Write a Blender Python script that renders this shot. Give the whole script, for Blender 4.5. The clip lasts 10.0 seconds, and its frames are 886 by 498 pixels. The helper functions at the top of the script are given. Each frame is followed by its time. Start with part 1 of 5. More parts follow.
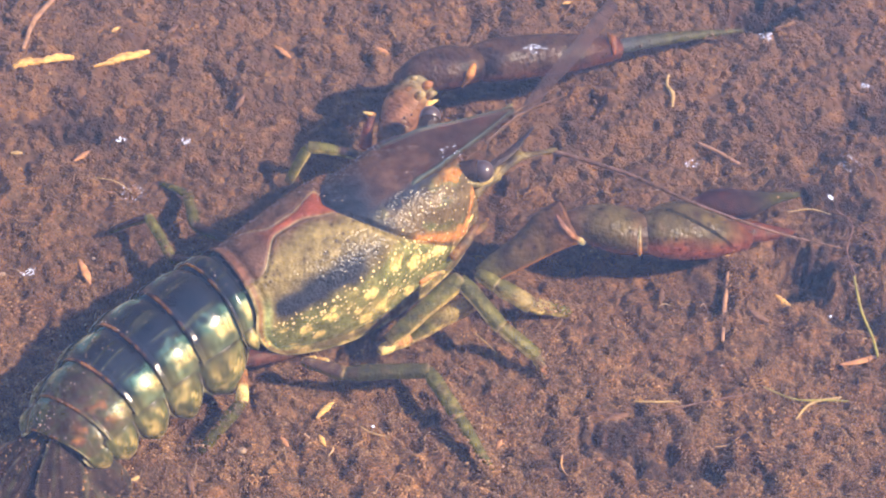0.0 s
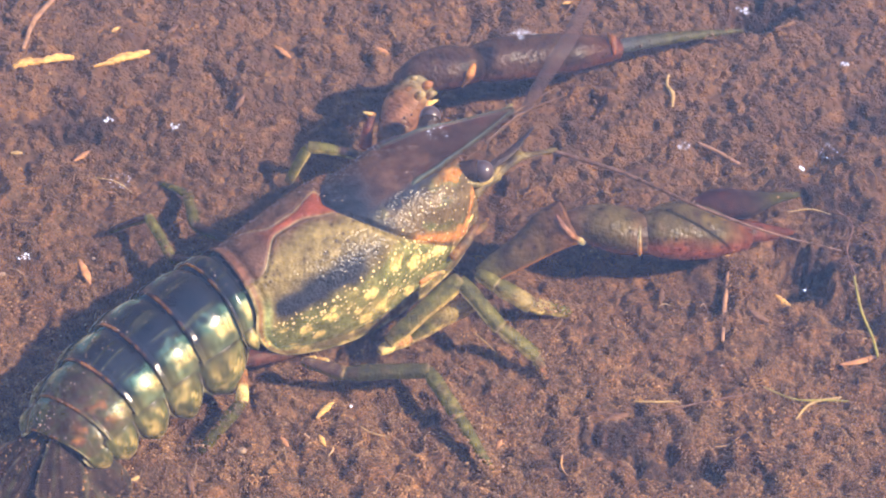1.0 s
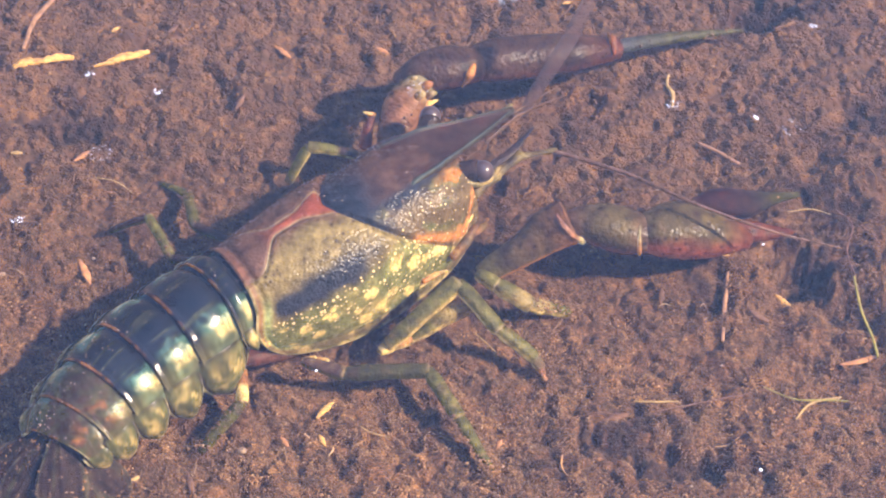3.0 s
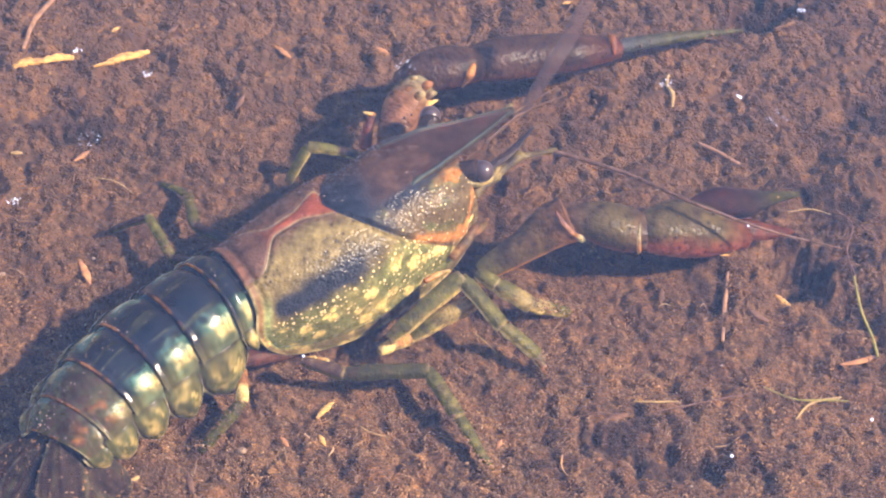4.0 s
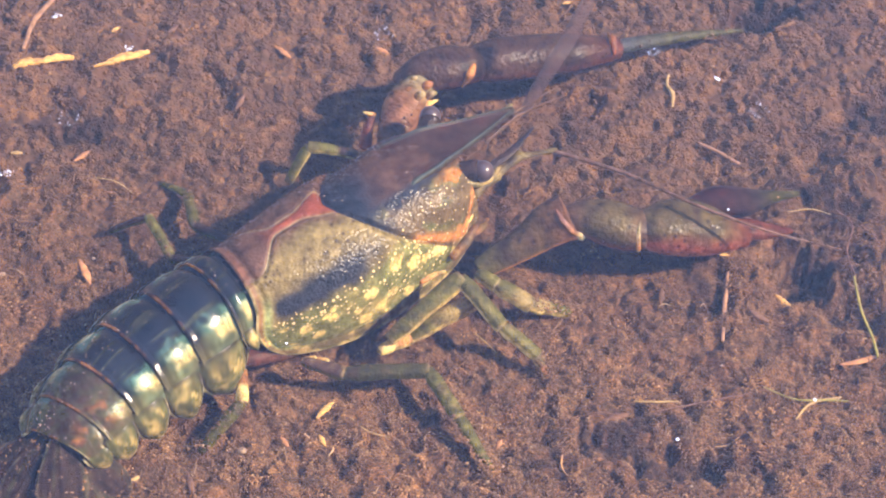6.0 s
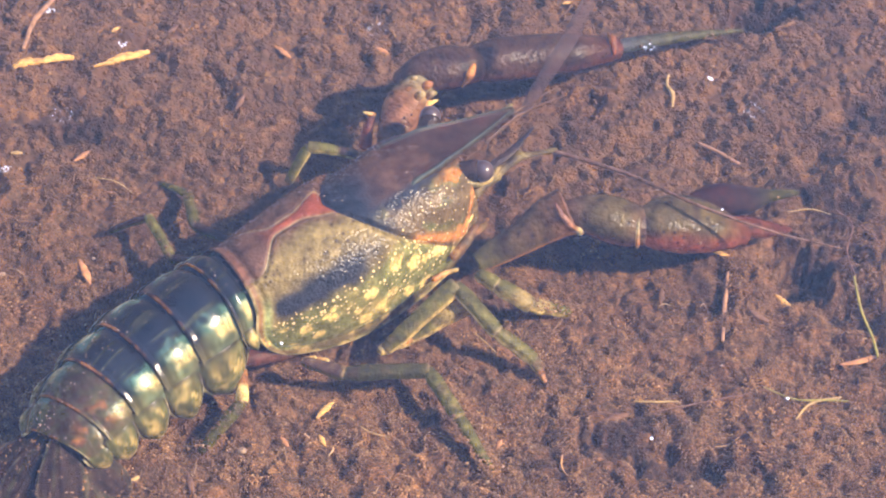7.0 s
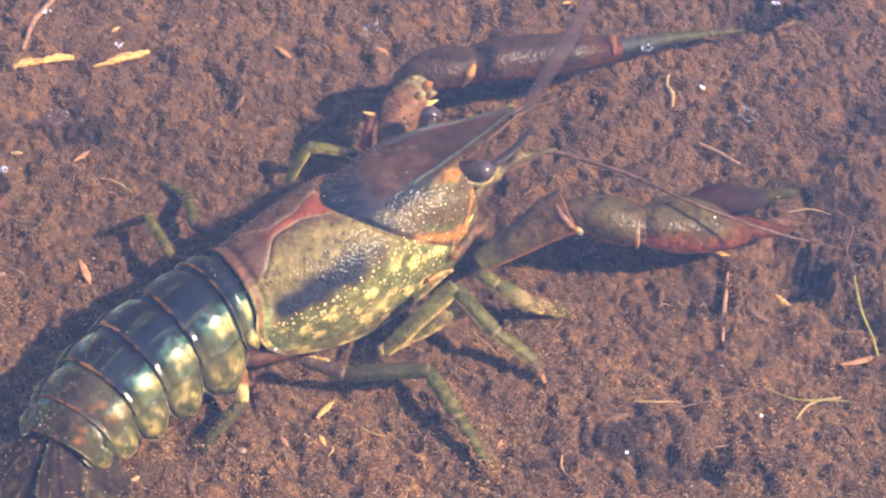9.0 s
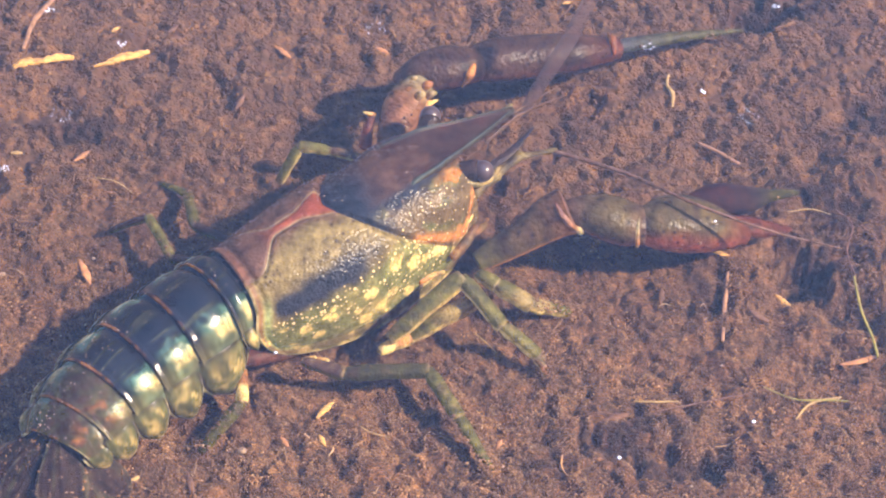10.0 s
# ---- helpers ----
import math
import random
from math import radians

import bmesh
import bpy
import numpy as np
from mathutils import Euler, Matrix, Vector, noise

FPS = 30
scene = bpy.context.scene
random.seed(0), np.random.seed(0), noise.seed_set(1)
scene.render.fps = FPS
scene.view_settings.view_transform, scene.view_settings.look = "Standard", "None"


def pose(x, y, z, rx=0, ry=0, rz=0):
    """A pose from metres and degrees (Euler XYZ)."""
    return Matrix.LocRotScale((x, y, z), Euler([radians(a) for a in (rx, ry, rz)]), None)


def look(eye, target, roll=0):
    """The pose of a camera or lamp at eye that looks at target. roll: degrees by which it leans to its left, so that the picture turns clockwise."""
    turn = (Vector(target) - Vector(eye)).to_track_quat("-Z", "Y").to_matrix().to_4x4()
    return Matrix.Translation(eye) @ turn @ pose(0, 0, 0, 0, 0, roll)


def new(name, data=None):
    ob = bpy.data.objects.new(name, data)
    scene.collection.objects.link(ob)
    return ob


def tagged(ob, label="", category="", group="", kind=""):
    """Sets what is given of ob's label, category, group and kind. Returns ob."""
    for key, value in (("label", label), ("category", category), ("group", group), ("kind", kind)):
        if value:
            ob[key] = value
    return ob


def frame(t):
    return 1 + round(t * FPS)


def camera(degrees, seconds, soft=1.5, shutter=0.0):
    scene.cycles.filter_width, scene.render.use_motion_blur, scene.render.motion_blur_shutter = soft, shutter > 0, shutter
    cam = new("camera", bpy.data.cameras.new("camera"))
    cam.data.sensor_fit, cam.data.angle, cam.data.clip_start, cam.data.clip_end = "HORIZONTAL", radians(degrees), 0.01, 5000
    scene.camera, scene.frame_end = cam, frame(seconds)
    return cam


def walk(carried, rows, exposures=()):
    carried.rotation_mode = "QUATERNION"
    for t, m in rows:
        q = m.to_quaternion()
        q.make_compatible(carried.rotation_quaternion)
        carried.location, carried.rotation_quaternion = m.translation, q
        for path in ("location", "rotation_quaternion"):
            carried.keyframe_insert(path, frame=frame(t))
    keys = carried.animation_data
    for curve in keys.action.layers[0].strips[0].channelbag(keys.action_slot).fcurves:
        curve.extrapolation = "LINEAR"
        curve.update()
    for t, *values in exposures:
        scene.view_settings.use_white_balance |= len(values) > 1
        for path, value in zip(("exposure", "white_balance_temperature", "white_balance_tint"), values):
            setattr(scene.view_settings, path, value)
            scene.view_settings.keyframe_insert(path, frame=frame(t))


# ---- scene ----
MM = 0.001


def mm(*p):
    return Vector(p) * MM


# ---- camera: fixed, looking down through the water at 46 degrees ----
cam = camera(20.0, 10.0, soft=1.9)
EYE = (0.0, -0.30887, 0.31984)
VIEW = look(EYE, (0, 0, 0))
walk(cam, [(0.0, VIEW), (10.0, VIEW)], exposures=[(0.0, 1.88, 5980.0, 26.0), (10.0, 1.88, 5980.0, 26.0)])

# ---- light: clear sky and one low sun ----
SUN_TO = Vector((1.06, -0.39, 1.0)).normalized()
world = bpy.data.worlds.new("sky")
scene.world = world
world.use_nodes = True
wn = world.node_tree.nodes
sky = wn.new("ShaderNodeTexSky")
sky.sky_type = "NISHITA"
sky.sun_disc = False
sky.air_density, sky.dust_density, sky.ozone_density = 1.4, 0.6, 3.0
sky.sun_elevation = math.asin(SUN_TO.z)
sky.sun_rotation = math.atan2(SUN_TO.x, SUN_TO.y)
world.node_tree.links.new(sky.outputs[0], wn["Background"].inputs[0])
wn["Background"].inputs[1].default_value = 0.15

sun_data = bpy.data.lights.new("sun", "SUN")
sun_data.energy, sun_data.angle, sun_data.color = 2.5, radians(2.2), (1.0, 0.83, 0.54)
sun = new("sun", sun_data)
sun.matrix_world = look(SUN_TO * 2.0, (0, 0, 0))


# ---- materials ----
def nodes_of(name):
    m = bpy.data.materials.new(name)
    m.use_nodes = True
    nt = m.node_tree
    return m, nt, nt.nodes["Principled BSDF"]


def noise_node(nt, scale, detail=4.0, coord="Object", rough=0.55, stretch=None):
    tc = nt.nodes.new("ShaderNodeTexCoord")
    n = nt.nodes.new("ShaderNodeTexNoise")
    n.inputs["Scale"].default_value, n.inputs["Detail"].default_value = scale, detail
    n.inputs["Roughness"].default_value = rough
    if stretch:
        mp = nt.nodes.new("ShaderNodeMapping")
        mp.inputs["Scale"].default_value = stretch
        nt.links.new(tc.outputs[coord], mp.inputs[0])
        nt.links.new(mp.outputs[0], n.inputs["Vector"])
    else:
        nt.links.new(tc.outputs[coord], n.inputs["Vector"])
    return n


def ramp(nt, src, stops):
    r = nt.nodes.new("ShaderNodeValToRGB")
    e = r.color_ramp.elements
    while len(e) < len(stops):
        e.new(0.5)
    for k, (p, c) in zip(e, stops):
        k.position, k.color = p, (*c, 1)
    nt.links.new(src, r.inputs[0])
    return r


def mix(nt, a, b, fac, kind="MIX"):
    m = nt.nodes.new("ShaderNodeMix")
    m.data_type, m.blend_type = "RGBA", kind
    for sock, v in ((m.inputs[0], fac), (m.inputs[6], a), (m.inputs[7], b)):
        if hasattr(v, "is_linked"):
            nt.links.new(v, sock)
        else:
            sock.default_value = v if isinstance(v, float) else (*v, 1)
    return m.outputs[2]


def bump(nt, bsdf, height, dist, strength=1.0):
    b = nt.nodes.new("ShaderNodeBump")
    b.inputs["Strength"].default_value, b.inputs["Distance"].default_value = strength, dist
    nt.links.new(height, b.inputs["Height"])
    nt.links.new(b.outputs[0], bsdf.inputs["Normal"])


def shell_material(name, rough, grain, bump_mm, mottle=0.35, gloss=0.3):
    """Wet crayfish shell: colours from the tint attribute, mottled and pitted."""
    m, nt, p = nodes_of(name)
    at = nt.nodes.new("ShaderNodeAttribute")
    at.attribute_name = "tint"
    n1 = noise_node(nt, grain, 5)
    n2 = noise_node(nt, grain * 5, 3)
    r1 = ramp(nt, n1.outputs[0], [(0.3, (1 - mottle,) * 3), (0.7, (1 + mottle,) * 3)])
    c = mix(nt, at.outputs["Color"], r1.outputs[0], 1.0, "MULTIPLY")
    nt.links.new(c, p.inputs["Base Color"])
    rr = nt.nodes.new("ShaderNodeMapRange")
    rr.inputs["To Min"].default_value, rr.inputs["To Max"].default_value = rough * 0.7, rough * 1.4
    nt.links.new(n2.outputs[0], rr.inputs[0])
    nt.links.new(rr.outputs[0], p.inputs["Roughness"])
    p.inputs["Specular IOR Level"].default_value = gloss  # shell under water
    bump(nt, p, n2.outputs[0], bump_mm * MM, 0.7)
    return m


def plain_material(name, color, rough=0.6, grain=800, var=0.35, bump_mm=0.08, stretch=None):
    m, nt, p = nodes_of(name)
    n = noise_node(nt, grain, 4, stretch=stretch)
    r = ramp(nt, n.outputs[0], [(0.3, tuple(v * (1 - var) for v in color)), (0.7, tuple(v * (1 + var) for v in color))])
    nt.links.new(r.outputs[0], p.inputs["Base Color"])
    p.inputs["Roughness"].default_value = rough
    bump(nt, p, n.outputs[0], bump_mm * MM)
    return m


def shaded_mix(nt, c):
    """Silt darkened and greyed where pockets of shade are painted in."""
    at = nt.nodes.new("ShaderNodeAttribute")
    at.attribute_name = "painted_shade"
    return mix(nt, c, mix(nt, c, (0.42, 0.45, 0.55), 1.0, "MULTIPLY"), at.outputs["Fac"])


def silt_material():
    m, nt, p = nodes_of("silt")
    n1 = noise_node(nt, 90, 6)
    n2 = noise_node(nt, 700, 5, rough=0.65)
    n3 = noise_node(nt, 2600, 3)
    base = ramp(nt, n1.outputs[0], [(0.3, (0.075, 0.040, 0.023)), (0.55, (0.125, 0.068, 0.036)), (0.75, (0.18, 0.098, 0.050))])
    grains = ramp(nt, n2.outputs[0], [(0.3, (0.5, 0.48, 0.48)), (0.52, (1.0, 1.0, 1.0)), (0.72, (1.6, 1.55, 1.45))])
    c = mix(nt, base.outputs[0], grains.outputs[0], 0.8, "MULTIPLY")
    fine = ramp(nt, n3.outputs[0], [(0.33, (0.42, 0.42, 0.42)), (0.5, (1.0, 1.0, 1.0)), (0.66, (2.2, 2.05, 1.85))])
    co = nt.nodes.new("ShaderNodeTexCoord")
    sep = nt.nodes.new("ShaderNodeSeparateXYZ")
    nt.links.new(co.outputs["Object"], sep.inputs[0])
    finer = nt.nodes.new("ShaderNodeMapRange")  # finer fluff farther up the pool
    for k, val in ((1, -0.01), (2, 0.05), (3, 0.9), (4, 0.35)):
        finer.inputs[k].default_value = val
    nt.links.new(sep.outputs[1], finer.inputs[0])
    c = mix(nt, c, fine.outputs[0], finer.outputs[0], "MULTIPLY")
    n4 = noise_node(nt, 320, 3)
    warm = ramp(nt, n4.outputs[0], [(0.36, (0.75, 0.85, 0.9)), (0.52, (1.0, 1.0, 1.0)), (0.68, (1.5, 1.36, 1.05))])
    c = mix(nt, c, warm.outputs[0], 0.8, "MULTIPLY")
    nt.links.new(shaded_mix(nt, c), p.inputs["Base Color"])
    p.inputs["Roughness"].default_value = 0.9
    p.inputs["Specular IOR Level"].default_value = 0.1
    add = mix(nt, (0.5, 0.5, 0.5), mix(nt, n2.outputs[0], n3.outputs[0], 0.4), finer.outputs[0])
    bump(nt, p, add, 0.6 * MM, 0.9)
    return m


def water_material():
    m = bpy.data.materials.new("water_surface")
    m.use_nodes = True
    nt = m.node_tree
    nt.nodes.remove(nt.nodes["Principled BSDF"])
    out = nt.nodes["Material Output"]
    clear = nt.nodes.new("ShaderNodeBsdfTransparent")
    gloss = nt.nodes.new("ShaderNodeBsdfGlossy")
    gloss.inputs["Roughness"].default_value = 0.02
    fres = nt.nodes.new("ShaderNodeFresnel")
    fres.inputs["IOR"].default_value = 1.7  # raised above water's 1.33 to strengthen the bluish sky reflection
    mx = nt.nodes.new("ShaderNodeMixShader")
    nt.links.new(fres.outputs[0], mx.inputs[0])
    nt.links.new(clear.outputs[0], mx.inputs[1])
    nt.links.new(gloss.outputs[0], mx.inputs[2])
    nt.links.new(mx.outputs[0], out.inputs[0])
    n = noise_node(nt, 14, 2)
    b = nt.nodes.new("ShaderNodeBump")
    b.inputs["Distance"].default_value = 0.4 * MM
    nt.links.new(n.outputs[0], b.inputs["Height"])
    nt.links.new(b.outputs[0], gloss.inputs["Normal"])
    return m


def pitted(m, scale, depth_mm, dark=0.0, size=0.28):
    """Adds a regular grain of small bumps, or dark pits, to a shell material."""
    nt = m.node_tree
    p = nt.nodes["Principled BSDF"]
    tc = nt.nodes.new("ShaderNodeTexCoord")
    vo = nt.nodes.new("ShaderNodeTexVoronoi")
    vo.inputs["Scale"].default_value = scale
    nt.links.new(tc.outputs["Object"], vo.inputs["Vector"])
    old = p.inputs["Normal"].links[0].from_socket
    b = nt.nodes.new("ShaderNodeBump")
    b.invert = not dark
    b.inputs["Strength"].default_value, b.inputs["Distance"].default_value = 0.8, depth_mm * MM
    nt.links.new(vo.outputs["Distance"], b.inputs["Height"])
    nt.links.new(old, b.inputs["Normal"])
    nt.links.new(b.outputs[0], p.inputs["Normal"])
    if dark:
        base = p.inputs["Base Color"].links[0].from_socket
        r = ramp(nt, vo.outputs["Distance"], [(size * 0.7, (1 - dark,) * 3), (size, (1, 1, 1))])
        nt.links.new(mix(nt, base, r.outputs[0], 1.0, "MULTIPLY"), p.inputs["Base Color"])
    return m


def flecked(m, scale, pale):
    """Adds pale raised grains to a shell, as many and as large as its fleck attribute says."""
    nt = m.node_tree
    p = nt.nodes["Principled BSDF"]
    tc = nt.nodes.new("ShaderNodeTexCoord")
    vo = nt.nodes.new("ShaderNodeTexVoronoi")
    vo.inputs["Scale"].default_value = scale
    nt.links.new(tc.outputs["Object"], vo.inputs["Vector"])
    at = nt.nodes.new("ShaderNodeAttribute")
    at.attribute_name = "fleck"
    sep = nt.nodes.new("ShaderNodeSeparateColor")
    nt.links.new(vo.outputs["Color"], sep.inputs[0])

    def calc(kind, a, b):
        q = nt.nodes.new("ShaderNodeMath")
        q.operation = kind
        for sock, val in zip(q.inputs, (a, b)):
            if hasattr(val, "is_linked"):
                nt.links.new(val, sock)
            else:
                sock.default_value = val
        return q.outputs[0]
    size = calc("MULTIPLY", calc("ADD", calc("MULTIPLY", sep.outputs[0], 0.34), 0.12), at.outputs["Fac"])
    dot = nt.nodes.new("ShaderNodeMapRange")
    dot.inputs["From Min"].default_value, dot.inputs["From Max"].default_value = -0.02, 0.10
    nt.links.new(calc("SUBTRACT", size, vo.outputs["Distance"]), dot.inputs[0])
    base = p.inputs["Base Color"].links[0].from_socket
    nt.links.new(mix(nt, base, pale, dot.outputs[0]), p.inputs["Base Color"])
    b = nt.nodes.new("ShaderNodeBump")
    b.inputs["Strength"].default_value, b.inputs["Distance"].default_value = 0.5, 0.1 * MM
    nt.links.new(dot.outputs[0], b.inputs["Height"])
    nt.links.new(p.inputs["Normal"].links[0].from_socket, b.inputs["Normal"])
    nt.links.new(b.outputs[0], p.inputs["Normal"])
    return m


SILT = silt_material()
WATER = water_material()


def crumb_material():
    m, nt, p = nodes_of("silt_crumbs")
    g = nt.nodes.new("ShaderNodeNewGeometry")
    r = ramp(nt, g.outputs["Random Per Island"], [(0.0, (0.125, 0.068, 0.037)), (0.25, (0.155, 0.084, 0.043)), (0.55, (0.19, 0.107, 0.054)), (0.84, (0.23, 0.134, 0.068)), (0.95, (0.28, 0.168, 0.088)), (1.0, (0.40, 0.27, 0.145))])
    n = noise_node(nt, 1800, 4)
    r2 = ramp(nt, n.outputs[0], [(0.3, (0.88, 0.88, 0.88)), (0.7, (1.12, 1.1, 1.1))])
    c = mix(nt, r.outputs[0], r2.outputs[0], 1.0, "MULTIPLY")
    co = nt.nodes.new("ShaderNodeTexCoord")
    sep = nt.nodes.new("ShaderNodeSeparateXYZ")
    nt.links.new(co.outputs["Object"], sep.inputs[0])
    along = nt.nodes.new("ShaderNodeMapRange")  # crumbs paler towards the near side of the bed
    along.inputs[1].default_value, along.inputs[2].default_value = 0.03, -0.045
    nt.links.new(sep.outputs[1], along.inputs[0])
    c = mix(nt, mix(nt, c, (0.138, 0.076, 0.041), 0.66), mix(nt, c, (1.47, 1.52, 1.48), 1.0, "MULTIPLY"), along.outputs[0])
    tufts = ramp(nt, noise_node(nt, 430, 3).outputs[0], [(0.36, (0.72, 0.74, 0.8)), (0.5, (1.0, 1.0, 1.0)), (0.65, (1.5, 1.38, 1.1))])
    stain = ramp(nt, noise_node(nt, 110, 2).outputs[0], [(0.38, (0.8, 0.8, 0.86)), (0.52, (1.0, 1.0, 1.0)), (0.66, (1.2, 1.14, 1.0))])
    c = mix(nt, mix(nt, c, tufts.outputs[0], 0.9, "MULTIPLY"), stain.outputs[0], 1.0, "MULTIPLY")
    nt.links.new(shaded_mix(nt, c), p.inputs["Base Color"])
    p.inputs["Roughness"].default_value = 0.9
    p.inputs["Specular IOR Level"].default_value = 0.1
    bump(nt, p, n.outputs[0], 0.2 * MM)
    return m


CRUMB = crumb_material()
SHELL = shell_material("wet_shell", 0.27, 300, 0.14, 0.45, 0.2)
FAN = shell_material("silty_fan_shell", 0.5, 700, 0.35, 0.8, 0.12)
SHELL_ROUGH = flecked(pitted(shell_material("granular_shell", 0.25, 420, 0.1, 0.4, 0.2), 1750, 0.12), 1250, (0.80, 0.62, 0.27))
CLAW = pitted(pitted(shell_material("claw_shell", 0.2, 420, 0.14, 0.6, 0.15), 1150, 0.2), 620, 0.08, 0.8, 0.24)
TAIL_SHELL = shell_material("polished_tail_shell", 0.17, 300, 0.08, 0.5, 0.3)
LIMB = pitted(shell_material("limb_shell", 0.24, 650, 0.25, 0.65, 0.3), 1700, 0.16, 0.45)
for inp, val in (("Subsurface Weight", 0.2), ("Subsurface Scale", 0.8 * MM), ("Subsurface Radius", (1.0, 0.75, 0.3))):
    LIMB.node_tree.nodes["Principled BSDF"].inputs[inp].default_value = val
EYE_MAT = plain_material("eye_surface", (0.085, 0.062, 0.068), 0.28, 500, 0.2, 0.0)
FEELER = plain_material("clear_feeler", (0.10, 0.055, 0.038), 0.7, 900, 0.3, 0.05)
FEELER.node_tree.nodes["Principled BSDF"].inputs["Alpha"].default_value = 0.4
FEELER.node_tree.nodes["Principled BSDF"].inputs["Specular IOR Level"].default_value = 0.05
STRAW = plain_material("dry_straw", (0.72, 0.40, 0.10), 0.7, 500, 0.6, 0.3, (1, 4, 4))
REED = plain_material("pale_reed", (0.46, 0.30, 0.10), 0.6, 600, 0.4, 0.1)
GREEN_STEM = plain_material("green_stem", (0.33, 0.27, 0.05), 0.5, 600, 0.4, 0.1)
BARK = plain_material("brown_twig", (0.17, 0.085, 0.045), 0.8, 500, 0.45, 0.2)
LEAF = plain_material("dead_leaf", (0.50, 0.23, 0.085), 0.6, 500, 0.5, 0.25)
PINK = plain_material("pinkish_twig", (0.38, 0.20, 0.10), 0.75, 500, 0.5, 0.25)
FOAM = plain_material("pale_film", (0.72, 0.69, 0.68), 0.25, 900, 0.2, 0.05)
GRIT = plain_material("pale_grit", (0.42, 0.28, 0.16), 0.5, 700, 0.4, 0.1)


# ---- mesh helpers (millimetres in, metres out) ----
def mesh_object(name, verts, faces, mat, parent=None, label="", pivot=(0, 0, 0), tint=None, smooth=True, fleck=None):
    v = (np.asarray(verts, float) - np.asarray(pivot, float)) * MM
    me = bpy.data.meshes.new(name)
    me.from_pydata(v.tolist(), [], faces)
    me.materials.append(mat)
    if tint is not None:
        a = me.attributes.new("tint", "FLOAT_COLOR", "POINT")
        a.data.foreach_set("color", np.column_stack([np.clip(tint, 0, 1), np.ones(len(v))]).astype(np.float32).ravel())
    if fleck is not None:
        me.attributes.new("fleck", "FLOAT", "POINT").data.foreach_set("value", np.clip(fleck, 0, 1).astype(np.float32))
    if smooth:
        me.polygons.foreach_set("use_smooth", [True] * len(me.polygons))
    me.update()
    ob = new(name, me)
    ob.location = Vector(pivot) * MM
    if parent is not None:
        ob.parent = parent
    if label:
        tagged(ob, label)
    return ob


def grid_faces(nu, nv, wrap=False):
    f = []
    for i in range(nu - 1):
        for j in range(nv if wrap else nv - 1):
            k = (j + 1) % nv
            f.append((i * nv + j, i * nv + k, (i + 1) * nv + k, (i + 1) * nv + j))
    return f


def lerp_table(x, xs, ys):
    """Smooth interpolation of a short profile."""
    x = np.asarray(x, float)
    i = np.clip(np.searchsorted(xs, x) - 1, 0, len(xs) - 2)
    xs, ys = np.asarray(xs, float), np.asarray(ys, float)
    slope = np.gradient(ys, xs)
    h = xs[i + 1] - xs[i]
    t = np.clip((x - xs[i]) / h, 0, 1)
    return ((2 * t**3 - 3 * t**2 + 1) * ys[i] + (t**3 - 2 * t**2 + t) * h * slope[i]
            + (-2 * t**3 + 3 * t**2) * ys[i + 1] + (t**3 - t**2) * h * slope[i + 1])


def tube(points, radii, n=14, steps=10, flat=1.0, up=(0, 0, 1), power=2.0, knobs=0.0, seed=0, cap=0.6):
    """A closed, tapered, bent tube through points; radii at those points; flat squeezes it along up."""
    pts = np.asarray(points, float)
    key = np.concatenate([[0], np.cumsum(np.linalg.norm(np.diff(pts, axis=0), axis=1))])
    s = np.linspace(0, key[-1], steps * (len(pts) - 1) + 1)
    c = np.column_stack([lerp_table(s, key, pts[:, k]) for k in range(3)])
    r = lerp_table(s, key, radii)
    # rounded ends: cap is their depth as a share of the radius
    t = np.gradient(c, axis=0)
    t /= np.linalg.norm(t, axis=1)[:, None]
    rows, rad = [], []
    for a in (80, 50, 22):
        rows.append(c[0] - t[0] * r[0] * cap * math.sin(radians(a))), rad.append(r[0] * math.cos(radians(a)))
    for k in range(len(s)):
        rows.append(c[k]), rad.append(r[k])
    for a in (22, 50, 80):
        rows.append(c[-1] + t[-1] * r[-1] * cap * math.sin(radians(a))), rad.append(r[-1] * math.cos(radians(a)))
    tt = np.vstack([[t[0]] * 3, t, [t[-1]] * 3])
    rng = np.random.RandomState(seed)
    verts = []
    upv = np.asarray(up, float)
    for k, (p, rr, d) in enumerate(zip(rows, rad, tt)):
        side = np.cross(d, upv)
        side /= np.linalg.norm(side) + 1e-9
        top = np.cross(side, d)
        for j in range(n):
            a = 2 * math.pi * j / n
            ca, sa = math.cos(a), math.sin(a)
            q = (abs(ca) ** power + abs(sa) ** power) ** (-1 / power)
            w = rr * q * (1 + knobs * (rng.rand() - 0.5))
            verts.append(np.asarray(p) + side * ca * w + top * sa * w * flat)
    nu = len(rows)
    faces = grid_faces(nu, n, True)
    faces.append(tuple(range(n - 1, -1, -1)))
    faces.append(tuple((nu - 1) * n + j for j in range(n)))
    return np.asarray(verts), faces


def join(*parts):
    verts, faces, k = [], [], 0
    for v, f in parts:
        verts.append(np.asarray(v)), faces.extend(tuple(i + k for i in q) for q in f)
        k += len(v)
    return np.vstack(verts), faces


def ball(c, r, nu=10, nv=14):
    c, r = np.asarray(c, float), np.asarray(r, float) * np.ones(3)
    th = np.linspace(0.05, math.pi - 0.05, nu)
    ph = np.arange(nv) * 2 * math.pi / nv
    v = np.stack([np.outer(np.sin(th), np.cos(ph)), np.outer(np.sin(th), np.sin(ph)), np.outer(np.cos(th), np.ones(nv))], -1).reshape(-1, 3)
    f = grid_faces(nu, nv, True)
    f.append(tuple(range(nv - 1, -1, -1))), f.append(tuple((nu - 1) * nv + j for j in range(nv)))
    return c + v * r, f


